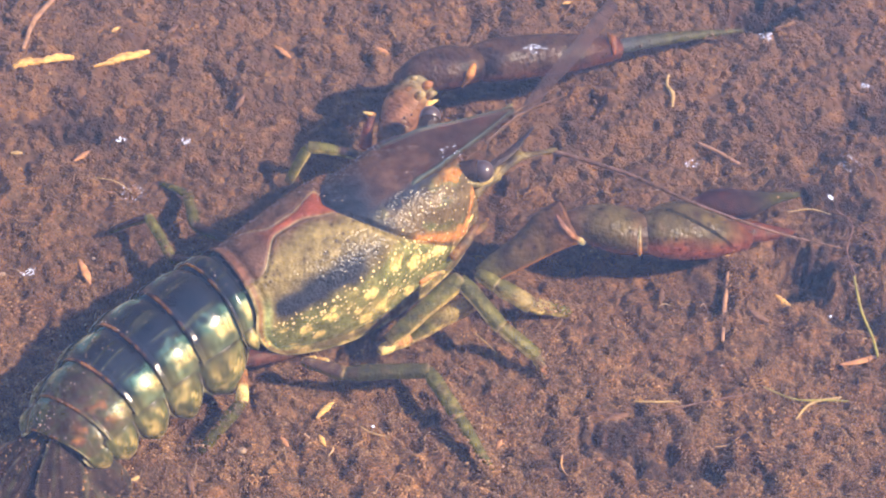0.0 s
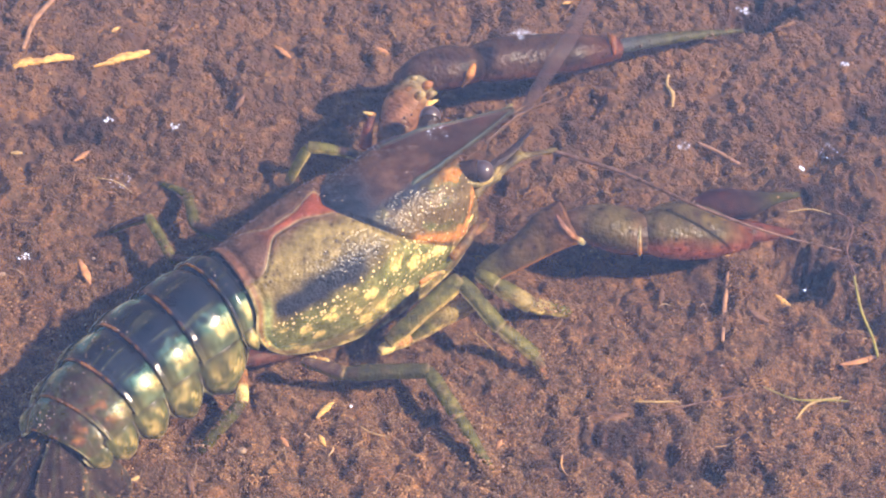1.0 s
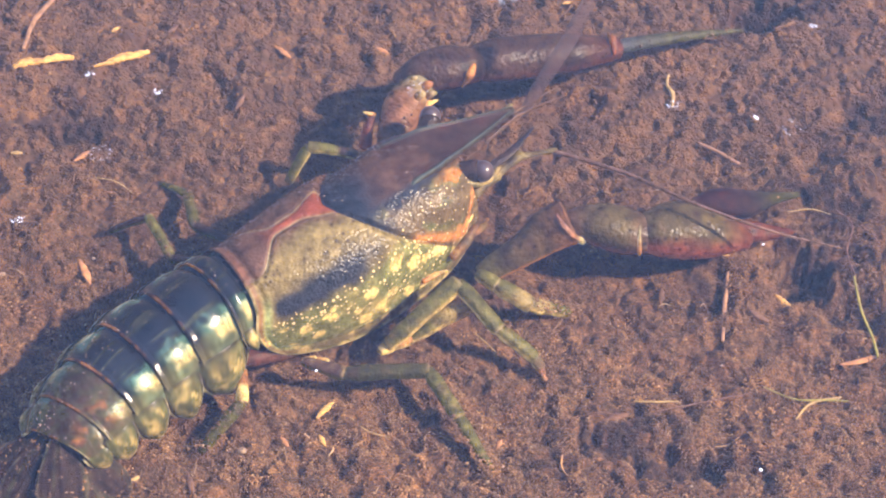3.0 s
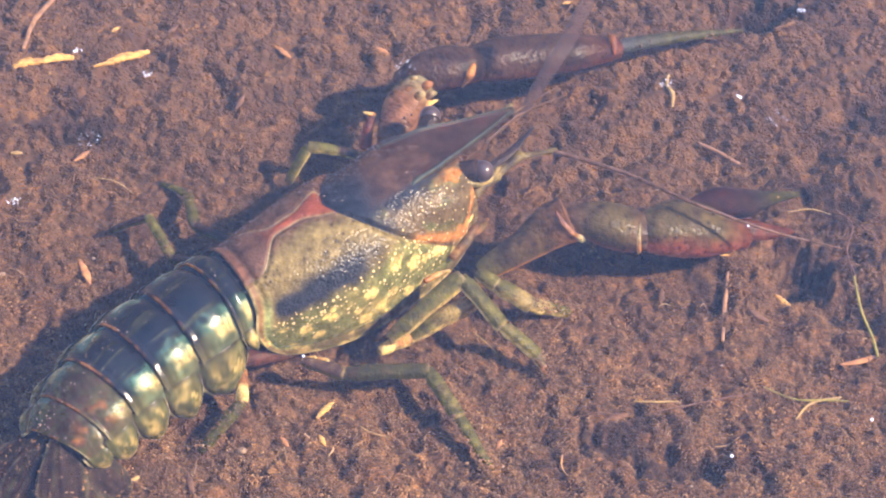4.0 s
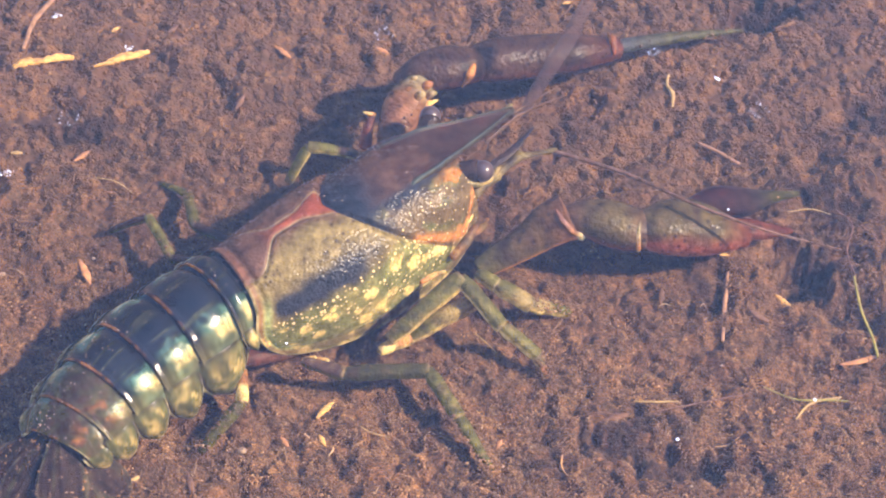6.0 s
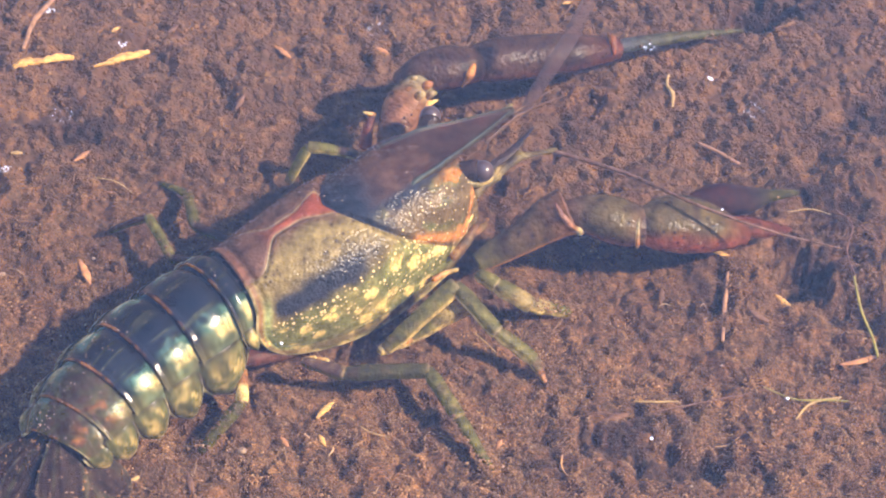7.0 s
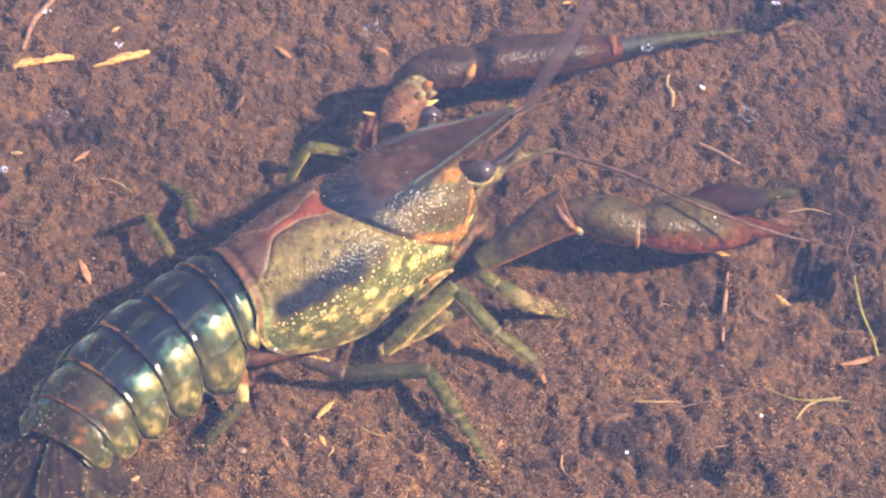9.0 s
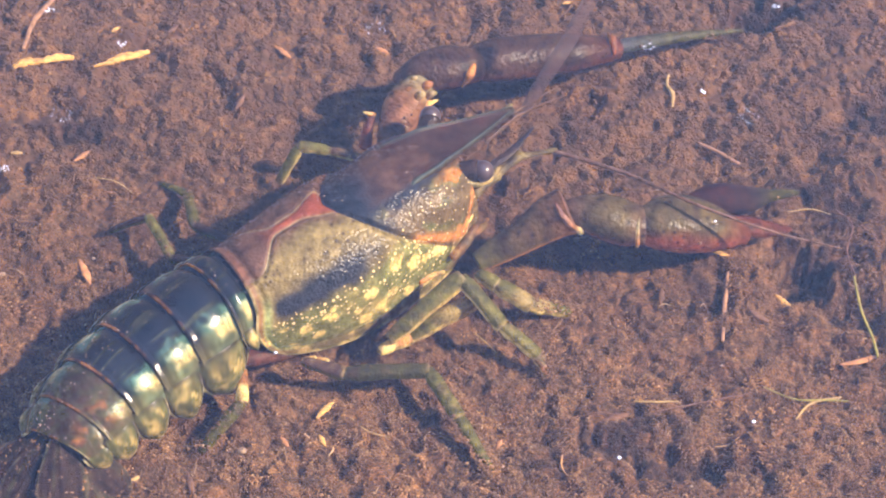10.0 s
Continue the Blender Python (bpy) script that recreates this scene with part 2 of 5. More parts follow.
def soft_step(a, b, x):
    t = np.clip((x - a) / (b - a), 0, 1)
    return t * t * (3 - 2 * t)


def value_noise(x, y, cell, seed):
    g = np.random.RandomState(seed).rand(256, 256)
    u, v = np.asarray(x) / cell + 57.3, np.asarray(y) / cell + 91.7
    i, j = np.floor(u).astype(int), np.floor(v).astype(int)
    a, b = u - i, v - j
    a, b = a * a * (3 - 2 * a), b * b * (3 - 2 * b)
    i0, i1, j0, j1 = i % 256, (i + 1) % 256, j % 256, (j + 1) % 256
    return (g[i0, j0] * (1 - a) + g[i1, j0] * a) * (1 - b) + (g[i0, j1] * (1 - a) + g[i1, j1] * a) * b - 0.5


# ---- the bed of the pool ----
HOLLOWS = [(60.0, 63.7, 6.0, 3.0, 9.0), (41.0, -48.5, 7, 2.4, 6.0), (62.3, -5.1, 4.2, 4.4, 8.0), (47.0, -10.8, 1.8, 5, 4.0), (47.1, -20.1, 1.6, 4, 3.0), (60.1, 0.1, 3.6, 3.0, 6.0), (69.6, 0.1, 4.0, 4.0, 4.0), (70.1, -13.5, 4.0, 3.0, 4.0),
           (-62.6, 34.6, 5, 3, 3.0), (68.1, -22.9, 6, 2.2, 3.0), (-42.4, -42.7, 5, 3, 2.0), (32.2, -45.1, 5, 2, 2.5), (68.2, 25.4, 4, 5, 2.5),
           (32.2, -26.5, 2.5, 4, 2.2), (-72.8, 36.1, 4, 3, 2.2), (80.2, 34.6, 4, 4, 4.0), (28.1, 35.4, 4, 3, 2.0), (-8.7, -45.1, 4, 3, 2.0), (14.6, -41.5, 4, 2.5, 2.0), (-70.6, -16.1, 3, 4, 2.0)]


# patches of bed coloured darker to stand for shade in hollows
SHADE_PATCHES = [(62.0, 64.6, 9.0, 3.6), (72.0, 65.0, 5.0, 2.4), (42.0, -48.8, 9.0, 2.2), (29.5, -43.0, 4.5, 3.0), (67.0, 15.0, 3.5, 3.0), (71.5, 10.0, 4.5, 4.0), (45.3, -10.8, 1.6, 5.0), (80.0, 33.0, 5.0, 4.0), (16.3, -48.3, 4.0, 2.0), (-66.0, 31.5, 6.0, 4.0), (66.0, -2.0, 4.0, 5.0)]


def tilted_noise(x, y, cell, seed):
    """Value noise on a lattice turned by an angle of its own, two layers deep."""
    a = seed * 1.13
    u, v = x * math.cos(a) - y * math.sin(a), x * math.sin(a) + y * math.cos(a)
    return 0.62 * value_noise(u, v, cell, seed) + 0.62 * value_noise(u * 0.6 - v * 0.8, u * 0.8 + v * 0.6, cell * 0.83, seed + 100)


def bed_height(x, y):
    x, y = np.asarray(x, float), np.asarray(y, float)
    h = 1.8 * tilted_noise(x, y, 23, 1) + 3.2 * tilted_noise(x, y, 8.0, 2) + 2.5 * tilted_noise(x, y, 3.9, 3) + 0.2
    wob = 1 + 0.9 * tilted_noise(x, y, 3.0, 9) + 0.9 * tilted_noise(x, y, 1.3, 10)
    for hx, hy, rx, ry, d in HOLLOWS:
        q = (((x - hx) / rx) ** 2 + ((y - hy) / ry) ** 2) * wob
        h = h - 0.75 * d * np.clip(1 - q / 3.0, 0, 1) ** 1.3
    h = np.where(h > 0, 0.62 * h, 0.95 * h)
    # rounded tufts with creases between them
    tufts = 3.0 * np.abs(tilted_noise(x, y, 5.2, 12)) + 2.7 * np.abs(tilted_noise(x, y, 2.6, 13)) + 1.7 * np.abs(tilted_noise(x, y, 1.4, 14))
    h = h + np.minimum(tufts, 1.75) - 1.2 + (1 - 0.6 * soft_step(0, 45, y)) * (0.35 * tilted_noise(x, y, 0.75, 5) + 0.25 * tilted_noise(x, y, 0.45, 6))
    return h - 0.45


# share of painted shade at each point of the bed
def patch_shade(x, y):
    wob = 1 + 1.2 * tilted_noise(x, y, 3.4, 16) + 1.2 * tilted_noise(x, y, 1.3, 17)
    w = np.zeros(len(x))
    for px_, py_, rx, ry in SHADE_PATCHES:
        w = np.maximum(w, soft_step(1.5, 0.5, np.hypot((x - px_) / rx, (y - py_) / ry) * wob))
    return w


def large_mesh(name, verts, faces, mat):
    """A mesh of very many faces of one kind, from arrays."""
    me = bpy.data.meshes.new(name)
    me.vertices.add(len(verts))
    me.vertices.foreach_set("co", (verts * MM).astype(np.float32).ravel())
    me.loops.add(faces.size)
    me.loops.foreach_set("vertex_index", faces.astype(np.int32).ravel())
    me.polygons.add(len(faces))
    me.polygons.foreach_set("loop_start", np.arange(0, faces.size, faces.shape[1], dtype=np.int32))
    me.polygons.foreach_set("use_smooth", np.ones(len(faces), bool))
    me.update(calc_edges=True)
    me.attributes.new("painted_shade", "FLOAT", "POINT").data.foreach_set("value", patch_shade(verts[:, 0], verts[:, 1]).astype(np.float32))
    me.materials.append(mat)
    return me


def build_bed():
    inner_x, inner_y = np.arange(-92, 92.1, 0.32), np.arange(-62, 76.1, 0.34)
    far = np.array([4, 10, 20, 40, 80, 150, 250, 400, 700, 1100, 1500.0])
    gx = np.concatenate([-92 - far[::-1], inner_x, 92 + far])
    gy = np.concatenate([-62 - far[::-1], inner_y, 76 + far])
    X, Y = np.meshgrid(gx, gy, indexing="ij")
    Z = bed_height(X, Y)
    nu, nv = X.shape
    i = np.arange(nu - 1)[:, None] * nv + np.arange(nv - 1)[None]
    quads = np.stack([i, i + nv, i + nv + 1, i + 1], -1).reshape(-1, 4)
    me = large_mesh("ground", np.stack([X, Y, Z], -1).reshape(-1, 3), quads, SILT)
    tagged(new("ground", me), "fluffy reddish-brown silt bed of a shallow pool", "silt bed", kind="structure")


build_bed()


def build_crumbs():
    """Loose flocs and fibres of silt lying over the bed."""
    rng = np.random.RandomState(7)
    o = np.array([(1, 0, 0), (-1, 0, 0), (0, 1, 0), (0, -1, 0), (0, 0, 1), (0, 0, -1)], float)
    tri = np.array([(0, 2, 4), (2, 1, 4), (1, 3, 4), (3, 0, 4), (2, 0, 5), (1, 2, 5), (3, 1, 5), (0, 3, 5)])
    count = 130000
    x, y = rng.uniform(-88, 88, count), rng.uniform(-58, 72, count)
    far = soft_step(5, 50, y)
    keep = (value_noise(x, y, 4, 71) + 0.6 * value_noise(x, y, 13, 72) > -0.34 + 0.3 * rng.rand(count)) & (rng.rand(count) > 0.5 * far)
    x, y = x[keep], y[keep]
    rise_by = 0.25 * rng.rand(len(x))
    # rounded tufts, piled from many grains
    heaps, per = 8000, 15
    hx, hy, hr = rng.uniform(-88, 88, heaps), -58 + 130 * rng.rand(heaps) ** 1.15, 0.5 + 1.0 * rng.rand(heaps) ** 2
    ox, oy = rng.randn(heaps, per) * hr[:, None] * 0.55, rng.randn(heaps, per) * hr[:, None] * 0.55
    x, y = np.concatenate([x, (hx[:, None] + ox).ravel()]), np.concatenate([y, (hy[:, None] + oy).ravel()])
    up = (0.35 + 0.65 * rng.rand(heaps, per)) * np.clip(0.8 * hr[:, None] - 0.6 * np.hypot(ox, oy), 0, 1.0)
    rise_by = np.concatenate([rise_by, up.ravel()])
    n = len(x)
    r = (0.105 + 0.12 * rng.rand(n) ** 1.5) * (1 + 1.6 * soft_step(0, 50, y))
    deep = soft_step(0, 40, y)  # farther up the pool the grains sink into softer silt
    z = bed_height(x, y) + r * (0.3 - 0.65 * deep) + rise_by * (1 - 0.6 * deep)
    turn, rise = rng.rand(n) * 6.283, rng.randn(n) * 0.5
    ax = np.stack([np.cos(turn) * np.cos(rise), np.sin(turn) * np.cos(rise), np.sin(rise)], -1)
    ay = np.stack([-np.sin(turn), np.cos(turn), np.zeros(n)], -1)
    az = np.cross(ax, ay)
    sliver = rng.rand(n) < 0.10
    long = r * np.where(sliver, 2.0 + 3.0 * rng.rand(n), 1.0 + 0.6 * rng.rand(n))
    thick = r * np.where(sliver, 0.5, 0.75 + 0.35 * rng.rand(n))
    u = o[None] * (1 + 0.5 * (rng.rand(n, 6, 1) - 0.5))
    v = u[..., :1] * (ax * long[:, None])[:, None] + u[..., 1:2] * (ay * thick[:, None])[:, None] + u[..., 2:] * (az * thick[:, None])[:, None]
    v = v + np.stack([x, y, z], -1)[:, None]
    f = (tri[None] + (np.arange(n) * 6)[:, None, None]).reshape(-1, 3)
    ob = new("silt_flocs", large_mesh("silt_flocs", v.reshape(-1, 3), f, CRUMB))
    tagged(ob, "loose brown flocs of silt scattered over the bed", "silt", kind="stuff")
    vs, fs, k = [], [], 0
    for i in range(420):
        px0, py0 = rng.uniform(-88, 88), rng.uniform(-58, 72)
        a, ln, bend = rng.rand() * 6.28, 0.8 + 4.5 * rng.rand() ** 2, rng.uniform(-0.7, 0.7)
        p = []
        for t in (0, 0.5, 1):
            qx, qy = px0 + math.cos(a + bend * t) * ln * t, py0 + math.sin(a + bend * t) * ln * t
            p.append((qx, qy, float(bed_height(qx, qy)) + 0.2 + 0.3 * rng.rand()))
        w = 0.06 + 0.12 * rng.rand()
        tv, tf = tube(p, [w, w * 1.2, w * 0.6], 5, 3)
        vs.append(tv), fs.extend(tuple(j + k for j in q) for q in tf)
        k += len(tv)
    ob = mesh_object("plant_fibres", np.vstack(vs), fs, CRUMB)
    tagged(ob, "short brown plant fibres lying on the silt", "fibres", kind="stuff")


build_crumbs()

wv, wf = [(-1590, -1560, 45), (1590, -1560, 45), (1590, 1574, 45), (-1590, 1574, 45)], [(0, 1, 2, 3)]
water = tagged(mesh_object("water", wv, wf, WATER), "clear still water surface reflecting blue sky", "water", kind="structure")
water.visible_shadow = False

# ---- the crayfish ----
HEADING = radians(33.5)
crayfish = new("crayfish")
tagged(crayfish, "olive and dark blue crayfish with yellow speckled flanks on silt", "crayfish")
CRAY_AT = (-37.2, -20.8, 21.0)
crayfish.matrix_world = Matrix.Translation((CRAY_AT[0] * MM, CRAY_AT[1] * MM, 0)) @ Matrix.Rotation(HEADING, 4, "Z")

NAVY, OLIVE, YELLOW = np.array((0.017, 0.019, 0.025)), np.array((0.175, 0.12, 0.05)), np.array((0.76, 0.56, 0.18))
BROWN, RUST, GREEN = np.array((0.085, 0.045, 0.025)), np.array((0.21, 0.055, 0.024)), np.array((0.150, 0.155, 0.050))
CREAM, ORANGE = np.array((0.60, 0.52, 0.25)), np.array((0.50, 0.20, 0.05))


def blend(base, col, w):
    return base * (1 - w[:, None]) + col * w[:, None]


def spots(x, a, cell, seed, size, keep):
    """Round blotches on a jittered lattice in the unrolled shell."""
    rng = np.random.RandomState(seed)
    w = np.zeros(len(x))
    for i in range(int(60 / cell) + 1):
        for j in range(int(60 / cell) + 1):
            cx, ca, r, k = rng.rand(4)
            if k > keep:
                continue
            px_, py_ = (i + cx) * cell, (j + ca) * cell - 30
            rr = size * (0.5 + r)
            w = np.maximum(w, 1 - soft_step(rr * 0.7, rr * 1.2, np.hypot(x - px_, a - py_)))
    return w


CX = (-0.5, 2, 9, 19, 28, 35, 40, 45)
C_WIDE = (9.6, 9.7, 11.2, 13.0, 13.0, 12.7, 12.2, 10.0)
C_TOP = (19.0, 19.8, 21.4, 22.6, 23.1, 23.2, 22.8, 21.6)
C_LOW = (7.0, 4.8, 2.4, 1.6, 2.2, 3.8, 6.0, 9.0)
C_MID = (-2.5, -2.5, -2.5, -2.1, -1.5, -0.9, -0.6, -0.4)


def build_carapace():
    nu, nv = 260, 230
    xs = np.linspace(0, 1, nu)
    ph = np.radians(np.linspace(-128, 128, nv))
    X, P = np.meshgrid(xs, ph, indexing="ij")
    # the hind edge is hollow at the back and its lower corners are round
    hind = lerp_table(np.degrees(np.abs(P)), (0, 55, 90, 108, 120, 128), (0.7, 0.6, -0.3, 0.6, 2.4, 5.6))
    X = hind + (45 - hind) * X
    a, zt, zb = lerp_table(X, CX, C_WIDE), lerp_table(X, CX, C_TOP), lerp_table(X, CX, C_LOW)
    zc = zb + 0.42 * (zt - zb)
    q = np.abs(P)
    over = q < math.pi / 2
    sn, cs = np.sin(np.minimum(q, math.pi / 2)), np.cos(np.minimum(q, math.pi / 2))
    t = np.clip((q - math.pi / 2) / radians(38), 0, 1)
    y = a * np.where(over, sn, 1 - 0.08 * t**2)
    z = np.where(over, zc + (zt - zc) * cs, zc - (zc - zb) * t)
    rim = np.degrees(q)
    deg = np.abs(np.degrees(P) - 7)  # the back leans a little to the left
    # cervical groove: sweeps forward down the flanks
    groove = 20.0 + 11.6 * np.clip(deg / 74, 0, 1.4) ** 1.4
    d = X - groove
    fade = 1 - soft_step(80, 105, deg)
    inward = (0.75 * np.exp(-(d / 0.7) ** 2) + 0.85 * soft_step(-1.2, 0.4, d) * (1 - soft_step(3, 12, d))) * fade
    # lines along the heart region
    edge = 1.1 + 2.4 * soft_step(14, 20.5, X) + 5.0 * soft_step(10, 4, X)
    arc = np.radians(deg) * a
    e = np.abs(arc - edge)
    inward += 0.35 * np.exp(-(e / 0.5) ** 2) * (X < groove)
    # beaded rim and the furrow inside it, round the hind and lower edges
    hem = np.minimum(X - hind, (128 - rim) * 0.2)
    inward += 0.42 * np.exp(-((hem - 1.9) / 0.55) ** 2) - 0.28 * np.exp(-((hem - 0.3) / 0.4) ** 2)
    inward += 0.10 * value_noise(X * 1.0, P * 20, 1.1, 11)
    cz = zc * 0.8
    rad = np.hypot(y, z - cz) + 1e-6
    yy, zz = y * (1 - inward / rad), cz + (z - cz) * (1 - inward / rad)
    sgn = np.sign(P)
    verts = np.stack([X, yy * sgn + lerp_table(X, CX, C_MID), zz], -1).reshape(-1, 3)
    x, arcs, dg, dd = X.ravel(), (P * 13).ravel(), np.degrees(P).ravel() - 7, d.ravel()
    ad = np.abs(dg)
    warp = value_noise(x, arcs, 4, 21) * 2 + value_noise(x, arcs, 1.3, 22)
    right = (dg < 0).astype(float)
    col = np.tile(np.array((0.220, 0.166, 0.055)), (len(x), 1))
    col = blend(col, BROWN * 1.25, np.clip(1 - right * soft_step(10, 26, ad + warp * 6), 0, 1))
    col = blend(col, BROWN * 0.5, spots(x, arcs, 1.5, 9, 0.26, 0.5) * (ad < 45) * 0.8)
    band = np.exp(-((ad - 74 + (x - 4.75) * 0.9 + warp * 3) / 13) ** 2) * (dd < -0.5) * soft_step(2.5, 5, x) * (1 - soft_step(18, 25, x + warp * 2))
    low_line = ad - 90 + (x - 6.5) * 1.2
    flank = soft_step(-9, 4, low_line + warp * 5)
    col = blend(col, GREEN * 1.15, flank)
    col = blend(col, YELLOW * 0.75, flank * np.clip(0.12 + warp * 0.5, 0, 0.6) * soft_step(10, 22, x))
    col = blend(col, NAVY * 1.5, np.clip(band * 1.25, 0, 1))
    fine = value_noise(x, arcs, 0.55, 23)
    big = spots(x + 0.9 * value_noise(x, arcs, 1.1, 26) + 0.5 * fine, arcs + 0.9 * value_noise(x, arcs, 1.0, 27) + 0.5 * fine, 3.3, 5, 1.0, 0.85)
    big = big * soft_step(2, 10, low_line) * (0.8 + 0.7 * fine)
    col = blend(col, YELLOW * 1.15, np.clip(big, 0, 1) * (dd < 1))
    fleck = soft_step(-18, 2, low_line + warp * 4) * (dd < 1) * (1 - 0.5 * soft_step(95, 120, ad))
    # areola
    ar = np.clip(1 - soft_step(-0.3, 0.4, (arc - edge).ravel()), 0, 1) * (dd < 0)
    col = blend(col, BROWN * 1.3, ar)
    col = blend(col, RUST * 1.2, ar * soft_step(6, 13, x))
    col = blend(col, CREAM * 0.7, np.exp(-((arc - edge).ravel() / 0.22) ** 2) * (dd < 0) * 0.6 * (x > 5))
    # front part: dark band behind, brown crown, yellow-green cheeks
    front = (dd > 0).astype(float)
    fc = np.tile(NAVY * 1.3, (len(x), 1))
    fc = blend(fc, BROWN * 0.95, soft_step(24, 31, x + warp) * (1 - soft_step(24, 32, ad)))
    cheek = soft_step(30, 44, ad + warp * 6) * soft_step(25.5, 30, x + warp - (ad - 40) * 0.03)
    fc = blend(fc, OLIVE * 0.7, cheek)
    fc = blend(fc, GREEN * 0.7, cheek * soft_step(0.0, 0.5, warp + 0.1))
    fleck = np.maximum(fleck, cheek * 0.58 * (dd > 1))
    fc = blend(fc, ORANGE * 0.8, soft_step(0.2, 0.6, warp) * cheek * soft_step(35, 42, x))
    line = ad - (72 + 24 * np.clip((x - 32) / 8, 0, 1) - 32 * np.clip((x - 41) / 4, 0, 1))
    fc = blend(fc, ORANGE * 1.0, np.exp(-(line / 5) ** 2) * soft_step(30, 32, x))
    below = soft_step(4, 12, line) * soft_step(30, 32, x)
    fc = blend(fc, OLIVE * 0.8, below)
    fc = blend(fc, YELLOW * 1.0, below * spots(x, arcs, 2.4, 14, 0.6, 0.7))
    col = col * (1 - front[:, None]) + fc * front[:, None]
    hem = hem.ravel()
    back = soft_step(12, 5, x)
    col = blend(col, BROWN * 1.3 + RUST * 0.35, np.exp(-((hem - 0.9) / 0.5) ** 2) * back * 0.7)
    col = blend(col, OLIVE * 0.6, np.exp(-((hem - 1.2) / 0.8) ** 2) * (1 - back) * 0.9)
    col = blend(col, np.array((0.34, 0.40, 0.16)), np.exp(-((hem - 2.4) / 0.6) ** 2) * soft_step(50, 75, ad) * back * right * 0.9)
    col = blend(col, CREAM * 0.8, np.exp(-((hem - 0.15) / 0.22) ** 2) * 0.8 * soft_step(30, 80, ad))
    fleck *= soft_step(1.6, 3.0, hem)
    col *= (1 + 0.55 * value_noise(x, arcs, 0.9, 24) + 0.5 * value_noise(x, arcs, 0.45, 25))[:, None]
    return mesh_object("carapace", verts, grid_faces(nu, nv), SHELL_ROUGH, crayfish, "olive, brown and blue-black shell with yellow spots", tint=col, fleck=fleck)


carapace = build_carapace()


def crown(x, y):
    """Height of the shell's top over the heart and stomach."""
    a, zt, zb = (lerp_table(np.minimum(x, 45), CX, c) for c in (C_WIDE, C_TOP, C_LOW))
    zc = zb + 0.42 * (zt - zb)
    sn = np.clip(np.abs(y - lerp_table(np.minimum(x, 45), CX, C_MID)) / a, 0, 1)
    return zc + (zt - zc) * np.sqrt(1 - sn**2)


def build_rostrum():
    nu, nv = 80, 41
    xs, vs = np.linspace(31.5, 59.3, nu), np.linspace(-1, 1, nv)
    X, V = np.meshgrid(xs, vs, indexing="ij")
    half = lerp_table(X, (26, 31, 36, 42.5, 50, 56, 59.3), (7.6, 6.9, 6.0, 4.9, 2.9, 1.2, 0.25))
    av = np.abs(V)
    y = half * V
    lift = soft_step(31.5, 36.5, X)
    own = lerp_table(X, (26, 36, 42, 50, 59.3), (23.0, 22.6, 22.7, 22.5, 22.6))
    w = soft_step(36, 43, X)
    z = crown(X, y) * (1 - w) + own * w
    z = z - 0.9 * (1 - lift) + lift * (0.4 * np.exp(-((av - 0.9) / 0.06) ** 2) - 0.35 * (1 - av**2) + 0.25) - 0.7 * soft_step(0.95, 1.0, av)
    up = np.stack([X, y, z], -1).reshape(-1, 3)
    low = np.stack([X, y * 0.8, z - 1.0 - 1.0 * (1 - av)], -1).reshape(-1, 3)
    faces = grid_faces(nu, nv)
    k = nu * nv
    faces = faces + [tuple(i + k for i in reversed(f)) for f in faces]
    for i in range(nu - 1):
        faces.append((i * nv, (i + 1) * nv, k + (i + 1) * nv, k + i * nv))
        faces.append((i * nv + nv - 1, k + i * nv + nv - 1, k + (i + 1) * nv + nv - 1, (i + 1) * nv + nv - 1))
    x, a = X.ravel(), av.ravel()
    col = np.tile(BROWN * 0.62, (k, 1))
    col = blend(col, RUST * 0.45, soft_step(-0.1, 0.5, value_noise(x, y.ravel(), 3.0, 44)) * 0.6)
    col = blend(col, np.array((0.05, 0.075, 0.06)), np.exp(-((a - 0.91) / 0.06) ** 2) * soft_step(26, 34, x))
    col = np.vstack([col, col])
    return mesh_object("rostrum", np.vstack([up, low]), faces, SHELL_ROUGH, crayfish, "long pointed brown beak with raised dark green edges", tint=col)


rostrum = build_rostrum()


def tint_all(v, *cols):
    """Colour along the longest way of a part, first colour to last."""
    v = np.asarray(v)
    ax = np.argmax(np.ptp(v, axis=0))
    t = (v[:, ax] - v[:, ax].min()) / (np.ptp(v[:, ax]) + 1e-9)
    k = np.linspace(0, 1, len(cols))
    return np.column_stack([np.interp(t, k, [c[i] for c in cols]) for i in range(3)])


def mottled(v, c, seed, pale):
    """Dark, pale and silty blotches over a limb."""
    w1 = value_noise(v[:, 0] + v[:, 2], v[:, 1] + v[:, 2], 2.6, seed) + 0.6 * value_noise(v[:, 0], v[:, 1] - v[:, 2], 0.9, seed + 1)
    w2 = value_noise(v[:, 0] - v[:, 2], v[:, 1] + v[:, 2], 0.6, seed + 2)
    c = blend(c, c * 0.5, soft_step(0.1, 0.7, w1) * 0.6)
    c = blend(c, BROWN * 1.2, soft_step(-0.15, -0.6, w1) * 0.5)
    return blend(c, pale, soft_step(0.25, 0.5, w2) * 0.4)


def simple_part(name, vf, mat, parent=None, label="", tint=None, pivot=(0, 0, 0)):
    v, f = vf
    t = None if tint is None else (np.tile(np.asarray(tint), (len(v), 1)) if np.ndim(tint[0]) == 0 else tint_all(v, *tint))
    return mesh_object(name, v, f, mat, parent, label, pivot, t)


